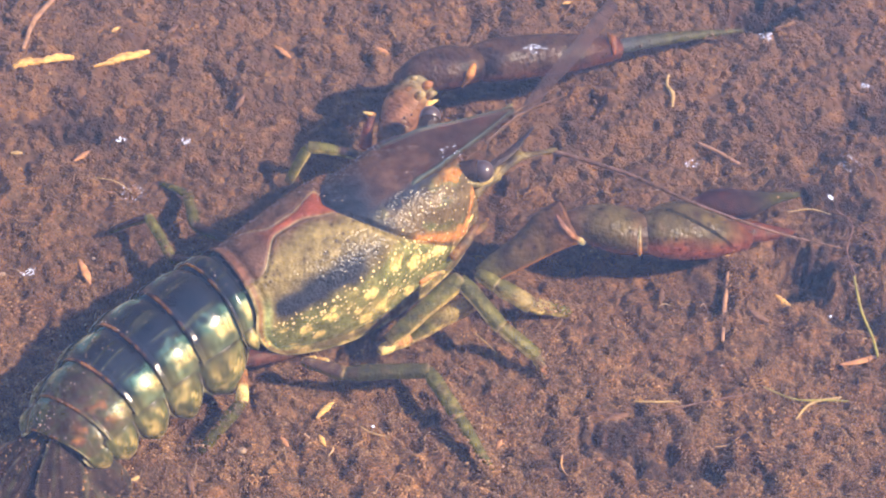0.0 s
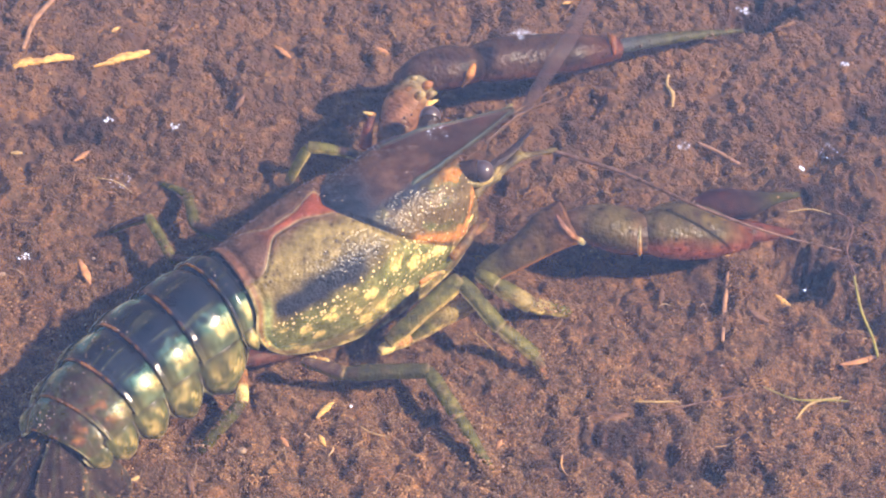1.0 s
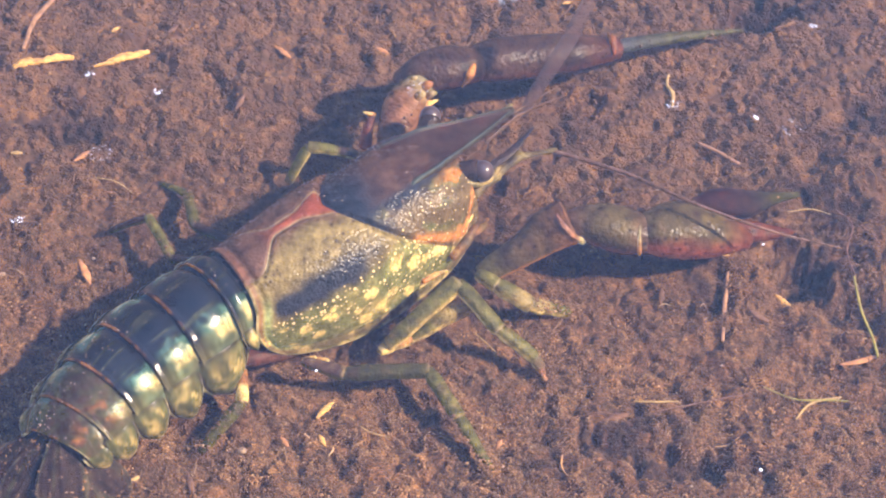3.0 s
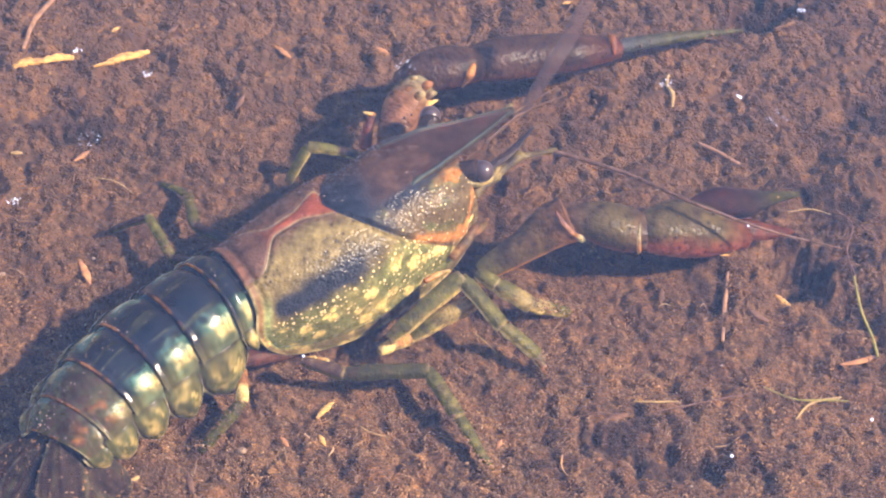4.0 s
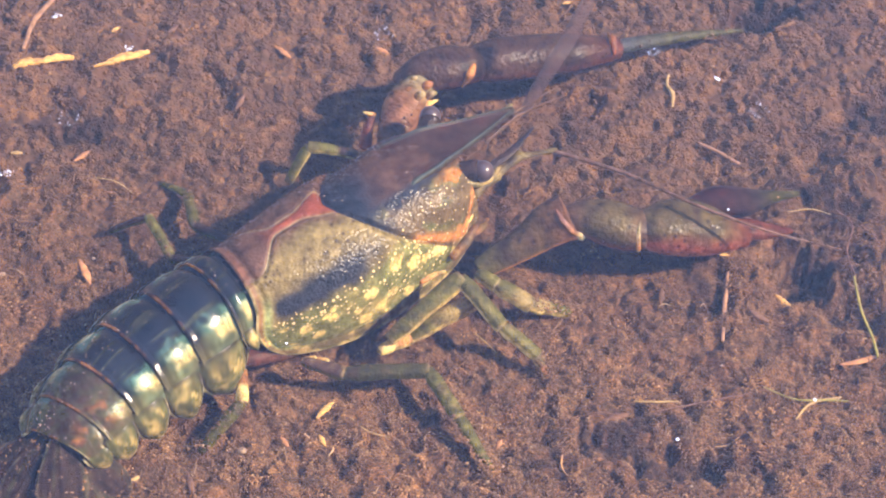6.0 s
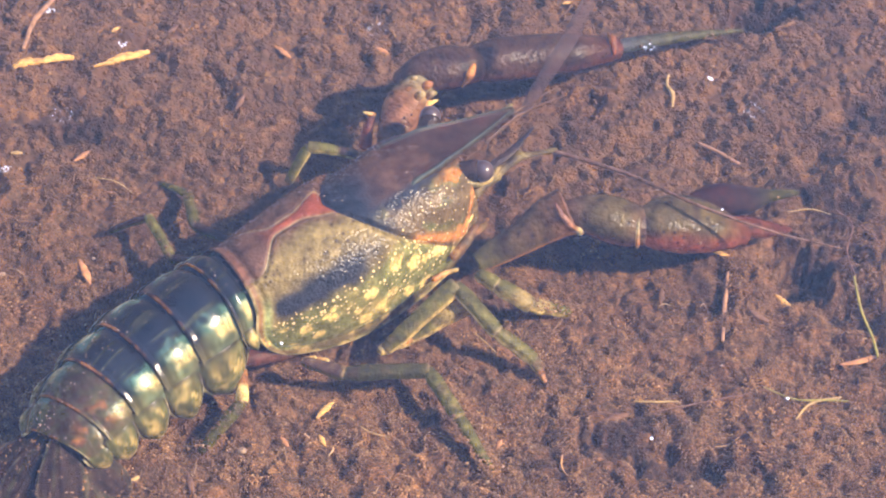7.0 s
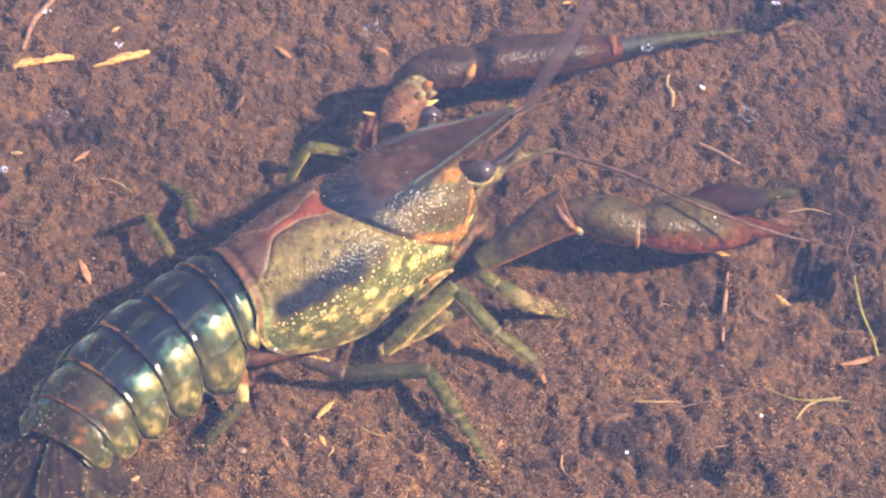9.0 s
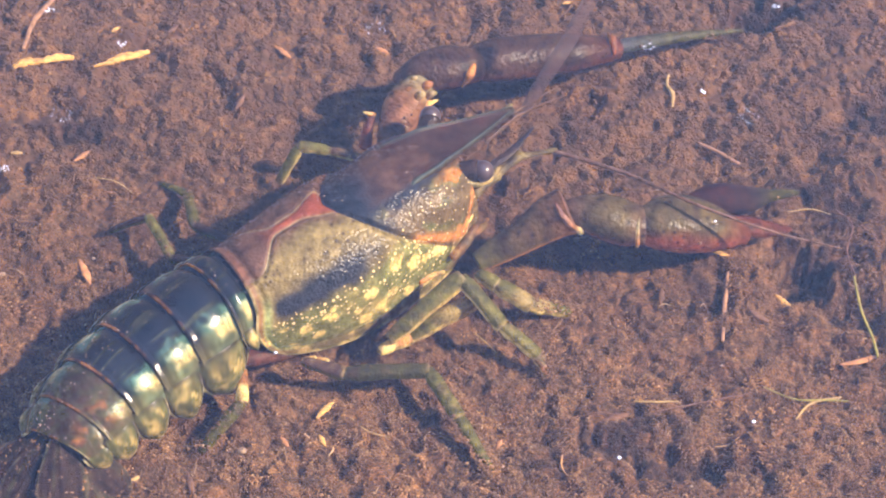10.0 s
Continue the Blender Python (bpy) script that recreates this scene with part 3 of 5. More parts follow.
def build_head():
    v, f = ball((41.5, 0, 14.8), (7.2, 8.6, 6.4), 18, 26)
    simple_part("head", (v, f), SHELL, crayfish, "dark greenish brown face below the beak", BROWN * 1.2)
    for side in (-1, 1):
        stalk = simple_part("eyestalk", tube([(44.0, side * 4.5 + 0.5, 18.8), (46.8, side * 7.0 + 0.5, 19.6)], [1.7, 2.1], 18, cap=0.95), LIMB, crayfish, "", BROWN * 0.5)
        simple_part("eye", ball((47.8, side * 8.2 + 0.6, 20.0), (1.85, 1.9, 1.85), 16, 22), EYE_MAT, stalk, "round glossy dark purple eye")
        simple_part("antennal_scale", tube([(48, side * 5.6, 17.2), (55.5, side * 4.4, 17.6), (62.4, side * 1.9, 18.2)], [0.8, 0.85, 0.15], 14, flat=0.4), LIMB, crayfish, "dark pointed blade beside the beak", (NAVY, BROWN * 0.6, NAVY))
        simple_part("antennule", tube([(53, side * 0.9, 19.0), (60, 0.7 + side * 0.6, 20.3), (65, 1.2 + side * 0.8, 20.2), (71, 2.0 + side * 1.3, 19.4)], [0.4, 0.35, 0.25, 0.1], 8), LIMB, crayfish, "thin brown feeler", BROWN * 1.4)
        for a, b, r0, r1 in (((46.5, 6.8, 14.8), (51.8, 5.8, 15.4), 1.5, 1.3), ((51.6, 5.8, 15.5), (57.8, 4.7, 16.2), 1.15, 1.0), ((57.6, 4.9, 16.1), (63.6, 6.9, 16.0), 0.8, 0.6)):
            pa, pb = np.array(a) * (1, side, 1), np.array(b) * (1, side, 1)
            v, f = tube([pa, pa * 0.5 + pb * 0.5, pb], [r0 * 0.9, (r0 + r1) * 0.36, r1 * 0.95], 14, 8, 0.8, knobs=0.12)
            mesh_object("antenna_base", v, f, LIMB, crayfish, "yellowish jointed antenna base", tint=mottled(v, tint_all(v, YELLOW * 0.26, OLIVE * 0.4, YELLOW * 0.28), 410, BROWN))


build_head()
ANT_R = (63.2, -7.0, 16.0)
antenna_r = simple_part("antenna", tube([ANT_R, (69.4, -18.5, 17.0), (75.0, -33.4, 18.0), (83.1, -42.1, 15.0), (94.3, -48.9, 10.0)], [0.4, 0.35, 0.3, 0.24, 0.14], 8), LIMB, crayfish, "long thin brown feeler", np.array((0.17, 0.095, 0.06)), pivot=ANT_R)
ANT_L = (62.4, 1.5, 19.0)
antenna_l = simple_part("antenna", tube([ANT_L, (67.3, 2.3, 24.0), (73.5, 3.9, 29.0), (80.7, 7.0, 34.0)], [0.9, 1.25, 1.4, 1.3], 14), FEELER, crayfish, "long translucent brown feeler raised to the surface", pivot=ANT_L)

# ---- abdomen ----
AB_X = (0, -4, -12.6, -20.6, -27.6, -33.6, -37.6)
AB_Y = (-2.2, -2.6, -3.6, -5.1, -7.2, -9.6, -11.6)
AB_TOP = (19.4, 19.0, 17.7, 16.3, 14.7, 12.3, 9.0)
AB_W = (9.8, 10.4, 10.7, 10.3, 9.4, 8.2, 6.3)
AB_LOW = 6.2


def arch(k, T, P):
    """A point of the k-th tail ring: T along it from front to rear, P round it from the top, left positive."""
    def tab(c):
        return np.interp(T, [-1, 0, 1, 2], [2 * c[k] - c[k + 1], c[k], c[k + 1], 2 * c[k + 1] - c[k]])
    d = np.array((AB_X[k + 1] - AB_X[k], AB_Y[k + 1] - AB_Y[k]))
    d /= np.linalg.norm(d)
    side = np.array((d[1], -d[0]))  # towards the animal's left
    puff = 1 + 0.07 * np.sin(np.clip(T, 0, 1) * math.pi) - 0.035 * soft_step(0.25, -0.15, T) + 0.03 * soft_step(0.82, 0.95, T) - 0.02 * soft_step(0.95, 1.0, T)
    w, top = tab(AB_W), tab(AB_TOP)
    yy = w * np.sign(P) * np.abs(np.sin(P)) ** 0.9 * puff
    zz = AB_LOW + (top - AB_LOW) * np.cos(P) * puff
    return np.stack([tab(AB_X) + side[0] * yy, tab(AB_Y) + side[1] * yy, zz], -1)


def build_abdomen():
    for k in range(6):
        nu, nv = 64, 110
        T, P = np.meshgrid(np.linspace(-0.15 if k else -0.45, 1.0, nu), np.radians(np.linspace(-66, 66, nv)), indexing="ij")
        # the plate's rear edge runs back a little at the middle
        v = arch(k, T * (1 - 0.10 * (1 - np.cos(P))), P)
        v[..., 2] += 0.10 * value_noise(v[..., 0] * 1.0, v[..., 1], 0.9, 40 + k) * soft_step(0.5, 1.0, T)
        verts = v.reshape(-1, 3)
        dg, tt = np.degrees(P).ravel(), T.ravel()
        ad = np.abs(dg)
        warp = value_noise(verts[:, 0] + k * 9, verts[:, 1] + verts[:, 2], 1.8, 31 + k) + 0.5 * value_noise(verts[:, 0], verts[:, 1], 0.7, 51 + k)
        # navy darkened: shade on the tail's top and left is put into the colour
        col = np.tile(NAVY * 0.7, (len(verts), 1))
        lit = -dg  # angle round the ring towards the right flank
        col = blend(col, OLIVE * 0.6, soft_step(40, 56, ad + warp * 10) * 0.9)
        patch = soft_step(34, 39, ad + warp * 6 + 5 * tt) * (1 - soft_step(46, 62, ad + warp * 8 + 14 * tt)) * soft_step(0.0, 0.12, tt + warp * 0.1) * (1 - soft_step(0.38, 0.72, tt + warp * 0.3))
        col = blend(col, np.array((0.12, 0.26, 0.19)), np.clip(soft_step(22, 34, ad + warp * 12) - patch, 0, 1) * 0.55 * (1 - soft_step(0.5, 0.9, tt)))
        dots = soft_step(0.22, 0.4, value_noise(verts[:, 0] * 1.3, verts[:, 1] + verts[:, 2], 0.55, 77 + k))
        col = blend(col, GREEN * 0.6, soft_step(40, 52, ad + warp * 10) * 0.6)
        # faint greenish reflections painted in as streaks
        streak = value_noise(tt * 3, dg, 2.2, 55 + k)
        col = blend(col, GREEN * 0.45, soft_step(0.1, 0.4, streak) * 0.6 * soft_step(0.1, 0.3, tt))
        # olive and orange fade out towards the left, which is painted as shaded
        if k > 3:
            col = blend(col, OLIVE * 0.42, soft_step(-45, 10, lit + warp * 16) * 0.7)
            col = blend(col, GREEN * 0.35, soft_step(0.05, 0.4, -warp) * 0.7)
            col = blend(col, ORANGE * 0.7, soft_step(-0.1, 0.35, warp) * 0.75 * soft_step(8, 24, lit) * (1 - soft_step(44, 58, lit)) * soft_step(0.1, 0.35, tt))
        cream = blend(np.tile(np.array((0.42, 0.54, 0.34)), (len(verts), 1)), np.array((0.70, 0.56, 0.21)), soft_step(36, 44, ad + warp * 5))
        weight = patch * (1 - 0.45 * dots) * np.clip((1.0, 1.0, 0.92, 0.85, 0.6, 0.15)[k] + warp * 0.4, 0, 1)
        col = col * (1 - weight[:, None]) + cream * weight[:, None]
        if k > 3:  # translucent, silty end of the tail
            silty = value_noise(verts[:, 0], verts[:, 1] + verts[:, 2], 0.8, 120 + k) + 0.6 * value_noise(verts[:, 0] - verts[:, 2], verts[:, 1], 0.4, 130 + k)
            col = blend(col, GREEN * 0.5, soft_step(0.0, 0.5, silty) * 0.7)
            col = blend(col, BROWN * 0.9, soft_step(0.05, 0.5, -silty) * 0.6)
            col = blend(col, CREAM * 0.5, np.exp(-((tt - 0.97) / 0.018) ** 2) * soft_step(10, 30, lit) * 0.7)
        edge = np.exp(-((tt - 0.96) / (0.055 if k == 0 else 0.024)) ** 2)
        col = blend(col, ORANGE * 0.8, edge * np.clip(0.55 + warp * 1.6, 0, 1) * soft_step(-62, -45, lit) * (1 - soft_step(-5, 34, lit + warp * 14)))
        col = blend(col, CREAM * 0.45, np.exp(-((tt - 0.985) / 0.02) ** 2) * 0.6 * soft_step(35, 50, -dg))
        col *= (1 + 0.6 * value_noise(verts[:, 0], verts[:, 1] - verts[:, 2], 0.5, 95 + k))[:, None]
        seg = mesh_object("abdomen_segment", verts, grid_faces(nu, nv), TAIL_SHELL if k < 4 else SHELL, crayfish, "glossy blue-black tail plate with cream side patch" if k < 4 else "olive brown mottled tail plate", tint=col)
        sol = seg.modifiers.new("thickness", "SOLIDIFY")
        sol.thickness, sol.offset = 0.3 * MM, -1
        # hanging side lobes
        mid, half, tip = ((0.55, 0.42, 74), (0.52, 0.68, 98), (0.62, 0.50, 99), (0.64, 0.50, 101), (0.66, 0.52, 108), (0.55, 0.5, 112))[k]
        for s in (-1, 1):
            lu, lv = 22, 30
            a, b = np.meshgrid(np.sin(np.linspace(0, math.pi / 2, lu)), np.sin(np.linspace(-math.pi / 2, math.pi / 2, lv)), indexing="ij")
            TT = mid + half * np.sqrt(np.clip(1 - a**2, 0, 1)) * b * (1 + 0.15 * a)
            PP = np.radians(56 + (tip - 56) * a) * s
            q = arch(k, TT, PP)
            centre = arch(k, TT, PP * 0)
            swell = 1.0 + 0.13 * (1 - b**2) * np.sin(a * 2.4)
            q[..., :2] = centre[..., :2] + (q[..., :2] - centre[..., :2]) * swell[..., None]
            q[..., 2] = np.maximum(q[..., 2] - 0.25, 0.8)
            lobe = q.reshape(-1, 3)
            ww = value_noise(lobe[:, 0] + lobe[:, 1], lobe[:, 2], 1.0, 60 + k) + 0.5 * value_noise(lobe[:, 0], lobe[:, 2], 0.5, 70 + k)
            lc = np.tile(GREEN * 0.5, (len(lobe), 1))
            inner = (1 - soft_step(0.3, 0.85, np.hypot(a - 0.55, b * 0.7) / 0.7)).ravel()
            lc = blend(lc, YELLOW * 0.65, np.clip(inner * (0.3 + ww * 1.5), 0, 0.8))
            lc *= (1 + 0.7 * value_noise(lobe[:, 0] - lobe[:, 1], lobe[:, 2], 0.35, 90 + k))[:, None]
            near_rim = np.maximum(a**2, np.abs(b)).ravel()
            lc = blend(lc, BROWN * 0.25, soft_step(0.72, 0.80, near_rim) * 0.85)
            lc = blend(lc, CREAM * 0.8, soft_step(0.86, 0.92, near_rim) * 0.9)
            # lobe root darkened, painting the crease's shade below the plate
            lc = blend(lc, BROWN * 0.2, soft_step(0.14, 0.04, a.ravel()) * 0.8)
            lo = mesh_object("side_lobe", lobe, grid_faces(lu, lv), SHELL, seg, "olive rounded side flap with pale rim", tint=lc)
            sol = lo.modifiers.new("thickness", "SOLIDIFY")
            sol.thickness = 0.4 * MM


build_abdomen()


FAN_SPOTS = []


def fan_blade(base, tip, wide, name, label, seed):
    base, tip = np.asarray(base, float), np.asarray(tip, float)
    nu, nv = 30, 27
    a, b = np.meshgrid(np.linspace(0, 1, nu), np.linspace(-1, 1, nv), indexing="ij")
    d = tip - base
    sd = np.cross(d, (0, 0, 1))
    sd /= np.linalg.norm(sd)
    half = wide * (0.4 + 0.8 * np.sin(a * 1.9)) * np.sqrt(np.clip(1.03 - a**6, 0, 1))
    v = base + a[..., None] * d + sd * (b * half)[..., None]
    v[..., 2] += 0.6 * (1 - b**2) + 0.3 * np.exp(-(b / 0.12) ** 2) + 0.09 * np.cos(b * 26) * soft_step(0.4, 0.8, a)
    v[..., 2] = np.maximum(v[..., 2], 0.9)
    v = v.reshape(-1, 3)
    w = value_noise(v[:, 0], v[:, 1], 1.2, seed)
    col = blend(np.tile(BROWN * 0.4, (len(v), 1)), OLIVE * 0.4, np.clip(0.35 + w, 0, 1))
    col = blend(col, BROWN * 0.6, np.clip(soft_step(0.4, 1.0, a.ravel()) + w, 0, 1) * 0.7)
    rays = value_noise(b.ravel() * 6, a.ravel() * 1.2, 0.5, seed + 7)
    col = blend(col, BROWN * 0.2, soft_step(0.0, 0.35, rays) * 0.8)
    col = blend(col, GREEN * 0.4, soft_step(-0.05, -0.4, rays) * 0.6)
    col = blend(col, CREAM * 0.3, np.exp(-((np.abs(b.ravel()) - 0.96) / 0.05) ** 2) * 0.5)
    FAN_SPOTS.append(v[np.random.RandomState(seed).choice(len(v), 70)] + (0, 0, 0.12))
    ob = mesh_object(name, v, grid_faces(nu, nv), FAN, crayfish, label, tint=col)
    sol = ob.modifiers.new("thickness", "SOLIDIFY")
    sol.thickness = 0.4 * MM
    return ob


fan_blade((-36.4, -10.8, 8.3), (-42, -21.5, 2.4), 3.8, "telson", "dark middle blade of the tail fan", 81)
for bx, by, tx, ty, wd in ((-38, -9.0, -48, -14.5, 3.4), (-38.5, -8.0, -48, -7.5, 3.6), (-35.5, -12.5, -37.5, -22.5, 3.2), (-34.5, -13.0, -31.5, -22.5, 3.0)):
    fan_blade((bx, by, 6.8), (tx, ty, 1.2), wd, "uropod", "dark brown blade of the tail fan", int(80 - tx))

def build_clinging_silt():
    """Pale grains of silt that cling to the shell and the tail."""
    rng = np.random.RandomState(17)
    o = np.array([(1, 0, 0), (-1, 0, 0), (0, 1, 0), (0, -1, 0), (0, 0, 1), (0, 0, -1)], float)
    tri = [(0, 2, 4), (2, 1, 4), (1, 3, 4), (3, 0, 4), (2, 0, 5), (1, 2, 5), (3, 1, 5), (0, 3, 5)]
    spots_at = []
    for k in range(6):
        m = 26 + 6 * k
        T, P = rng.uniform(0.1, 1.0, m), np.radians(rng.uniform(-60, 62, m) * 0.5 + 26 + rng.randn(m) * 8)
        spots_at.append(arch(k, T, P))
    m = 70
    xs, ys = rng.uniform(0, 40, m), rng.uniform(-8, 10.5, m)
    spots_at.append(np.stack([xs, ys, crown(xs, ys)], -1))
    pts = np.vstack(spots_at)
    r = 0.07 + 0.13 * rng.rand(len(pts)) ** 3
    v = pts[:, None] + o[None] * (0.7 + 0.6 * rng.rand(len(pts), 6, 1)) * r[:, None, None]
    f = (np.array(tri)[None] + (np.arange(len(pts)) * 6)[:, None, None]).reshape(-1, 3)
    tagged(mesh_object("clinging_silt", v.reshape(-1, 3), f.tolist(), GRIT, crayfish, "pale grains of silt clinging to the shell"), kind="stuff")


build_clinging_silt()

# ---- limbs ----
LEG_COL, LEG_TIP, JOINT = np.array((0.105, 0.094, 0.014)), np.array((0.50, 0.22, 0.08)), np.array((0.30, 0.22, 0.10))


def shade_tube(v, n, cols, under, low=-0.1):
    """Colour along a tube, with another colour on its lower side."""
    rows = len(v) // n
    t = np.repeat(np.linspace(0, 1, rows), n)
    k = np.linspace(0, 1, len(cols))
    c = np.column_stack([np.interp(t, k, [q[i] for q in cols]) for i in range(3)])
    s = np.tile(np.sin(2 * np.pi * np.arange(n) / n), rows)
    return c if under is None else blend(c, under, soft_step(low, low - 0.6, s) * 0.9)


def limb(points, radii, names, cols, label, pivot=None, knobs=0.04, flat=0.9, root=0, under=YELLOW * 0.85):
    """A limb: its root segment is the part, the other segments hang from it."""
    pivot = points[root] if pivot is None else pivot
    obs = []
    for k, nm in enumerate(names):
        p0, p1 = np.asarray(points[k], float), np.asarray(points[k + 1], float)
        r0, r1 = radii[k]
        sag = np.array((0, 0, 0.12))
        a, b, c = p0 * 0.85 + p1 * 0.15, p0 * 0.5 + p1 * 0.5 + sag, p0 * 0.12 + p1 * 0.88
        v, f = tube([p0, a, b, c, p1], [r0 * 0.64, r0 * 0.84, (r0 + r1) * 0.43, r1 * 0.92, r1 * 0.86], 16, 9, flat, knobs=knobs, seed=k, power=2.5, cap=0.3)
        last = k == len(names) - 1
        c0, c1 = cols[k]
        tint = shade_tube(v, 16, (JOINT * 0.9, c0 * 0.8, c0, c0, c0, c1, c1, c1, c1 * 0.9, c1 if last else JOINT), under, 0.5)
        tint = mottled(v, tint, 200 + k + int(10 * r0), YELLOW * 0.55)
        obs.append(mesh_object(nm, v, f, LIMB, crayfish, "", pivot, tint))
    main = obs[root]
    for o in obs:
        if o is not main:
            o.parent = main
            o.location = (0, 0, 0)
    tagged(main, label)
    return main


TWO = (LEG_COL * 0.85, LEG_COL * 1.2)
# walking legs on the right flank
PIV = (40.3, -38.3, 0.5)
leg_move = limb([(20.3, -20.6, 6.0), (35.0, -20.2, 12.0), (36.6, -30.0, 8.0), (40.4, -35.1, 3.2), (40.4, -38.3, 0.4)], [(1.7, 1.75), (1.6, 1.5), (1.45, 1.35), (1.25, 0.5)],
                ["walking_leg", "carpus", "propodus", "claw_tip"], [TWO, TWO, (LEG_COL, LEG_COL * 1.3), (OLIVE * 0.8, LEG_TIP)], "olive green jointed walking leg", PIV)
limb([(18.3, -20.5, 4.0), (24.2, -20.2, 3.6), (35.7, -22.4, 7.5)], [(1.2, 1.5), (1.7, 1.8)], ["walking_leg", "merus"], [(YELLOW * 0.9, ORANGE), (LEG_COL, YELLOW * 0.45)], "yellowish walking leg folded beneath the shell")
limb([(39.9, -17.8, 8.0), (41.4, -21.4, 7.5), (45.2, -26.1, 4.5), (51.8, -28.2, 0.6)], [(1.4, 1.5), (1.8, 1.7), (1.65, 1.2)], ["walking_leg", "carpus", "propodus"], [TWO, (LEG_COL, YELLOW * 0.4), (YELLOW * 0.4, LEG_COL)], "yellow-green front walking leg")
limb([(5.5, -16.8, 6.0), (10.1, -22.3, 5.2), (21.7, -30.2, 6.2), (21.4, -39.8, 3.8), (21.0, -47.3, 2.0), (21.6, -50.4, 0.2)], [(1.1, 1.4), (1.6, 1.4), (1.5, 1.4), (1.3, 0.9), (0.8, 0.3)],
     ["walking_leg", "merus", "carpus", "propodus", "claw_tip"], [(BROWN * 0.9, BROWN * 0.7), (LEG_COL * 0.4, LEG_COL * 0.5), (LEG_COL, LEG_COL * 1.1), (LEG_COL * 1.1, LEG_COL), (LEG_COL, LEG_COL)], "dark olive walking leg reaching sideways", under=LEG_COL * 0.7)
limb([(-4.1, -13.8, 7.0), (-7.1, -18.2, 5.0), (-16.3, -20.0, 0.2)], [(0.9, 1.25), (1.35, 1.05)], ["walking_leg", "propodus"], [(ORANGE * 0.6, YELLOW * 0.8), (LEG_COL * 0.9, LEG_COL * 0.6)], "hind walking leg with yellow joint", under=LEG_COL)
# walking legs on the left flank, with dark brown segments painting in the body's shade
PIVL = (27.4, 23.5, 3.0)
leg_left = limb([(40.9, 16.1, 7.0), (36.4, 21.4, 7.5), (32.2, 25.0, 8.0), (27.2, 24.2, 2.5)], [(1.0, 1.0), (1.15, 1.2), (1.2, 1.0)], ["merus", "walking_leg", "propodus"], [(BROWN * 0.6, BROWN * 0.8), (LEG_COL * 1.2, LEG_COL), (LEG_COL, LEG_COL * 0.8)], "pale olive walking leg beyond the head", PIVL, root=1)
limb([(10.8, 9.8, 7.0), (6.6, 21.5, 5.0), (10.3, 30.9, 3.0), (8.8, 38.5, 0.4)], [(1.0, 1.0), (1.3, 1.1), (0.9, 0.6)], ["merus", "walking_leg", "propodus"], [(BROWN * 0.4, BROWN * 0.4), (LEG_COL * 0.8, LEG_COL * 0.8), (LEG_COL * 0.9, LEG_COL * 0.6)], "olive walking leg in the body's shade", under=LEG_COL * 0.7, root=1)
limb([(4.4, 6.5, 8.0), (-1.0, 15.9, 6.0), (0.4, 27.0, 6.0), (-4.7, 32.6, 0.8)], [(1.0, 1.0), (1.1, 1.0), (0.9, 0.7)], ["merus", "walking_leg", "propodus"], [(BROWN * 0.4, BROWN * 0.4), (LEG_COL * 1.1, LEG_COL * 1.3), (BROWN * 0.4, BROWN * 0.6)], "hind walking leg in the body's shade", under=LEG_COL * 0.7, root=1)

# mouthpart that darts out below the cheek
MOUTH_AT = (33.2, -14.9, 8.0)
mouthpart = simple_part("mouthpart", tube([MOUTH_AT, (36.1, -14.8, 8.0), (37.9, -15.2, 8.0)], [0.55, 0.5, 0.35], 10), LIMB, crayfish, "small orange feeding limb", (ORANGE * 0.8, YELLOW * 0.5), pivot=MOUTH_AT)
# jaw limbs and skin folds between shell and ground
for a, b, r in (((37.5, -13.7, 10.0), (43.3, -12.2, 13.0), 0.8), ((43.3, -11.1, 10.0), (48.1, -8.7, 9.0), 0.6)):
    v, f = tube([a, (np.array(a) + b) / 2 - (0, 0.5, 0), b], [r, r * 1.1, r * 0.6], 12)
    mesh_object("jaw_limb", v, f, LIMB, crayfish, "", (0, 0, 0), mottled(v, shade_tube(v, 12, (ORANGE * 0.7, OLIVE * 0.6, ORANGE * 0.5), OLIVE * 0.5), 430, YELLOW * 0.9))
v, f = tube([(-4.0, -11.0, 6.5), (0.8, -10.6, 4.2), (7.3, -11.0, 2.0), (18.3, -11.6, 1.6), (30.9, -11.0, 3.0)], [1.2, 1.5, 1.0, 1.0, 0.8], 14, knobs=0.3)
for pts in (((5.9, -16.6, 5.5), (7.4, -17.5, 6.0)), ((7.8, -17.8, 5.5), (8.8, -19.1, 6.0)), ((20.9, -19.6, 3.0), (24.3, -21.1, 3.5))):
    v2, f2 = tube(pts, [0.9, 0.7], 10, 6, 0.8, knobs=0.2)
    mesh_object("leg_base", v2, f2, LIMB, crayfish, "small orange leg joint", (0, 0, 0), shade_tube(v2, 10, (ORANGE, YELLOW * 0.7), None))
v3, f3 = tube([(44.0, -3.8, 21.0), (43.7, -5.3, 20.0), (44.4, -7.0, 19.0), (46.2, -7.9, 18.0), (49.0, -7.5, 17.2), (52.6, -5.7, 16.8)], [0.3, 0.5, 0.6, 0.65, 0.6, 0.4], 12, 6, knobs=0.15)
mesh_object("orbit_rim", v3, f3, LIMB, crayfish, "yellowish rim below the eye", (0, 0, 0), shade_tube(v3, 12, (OLIVE, CREAM * 0.5, YELLOW * 0.5, OLIVE), None))
mesh_object("underside", v, f, LIMB, crayfish, "reddish brown soft underside", (0, 0, 0), shade_tube(v, 14, (RUST * 0.5, BROWN * 1.0, BROWN * 0.9), None))

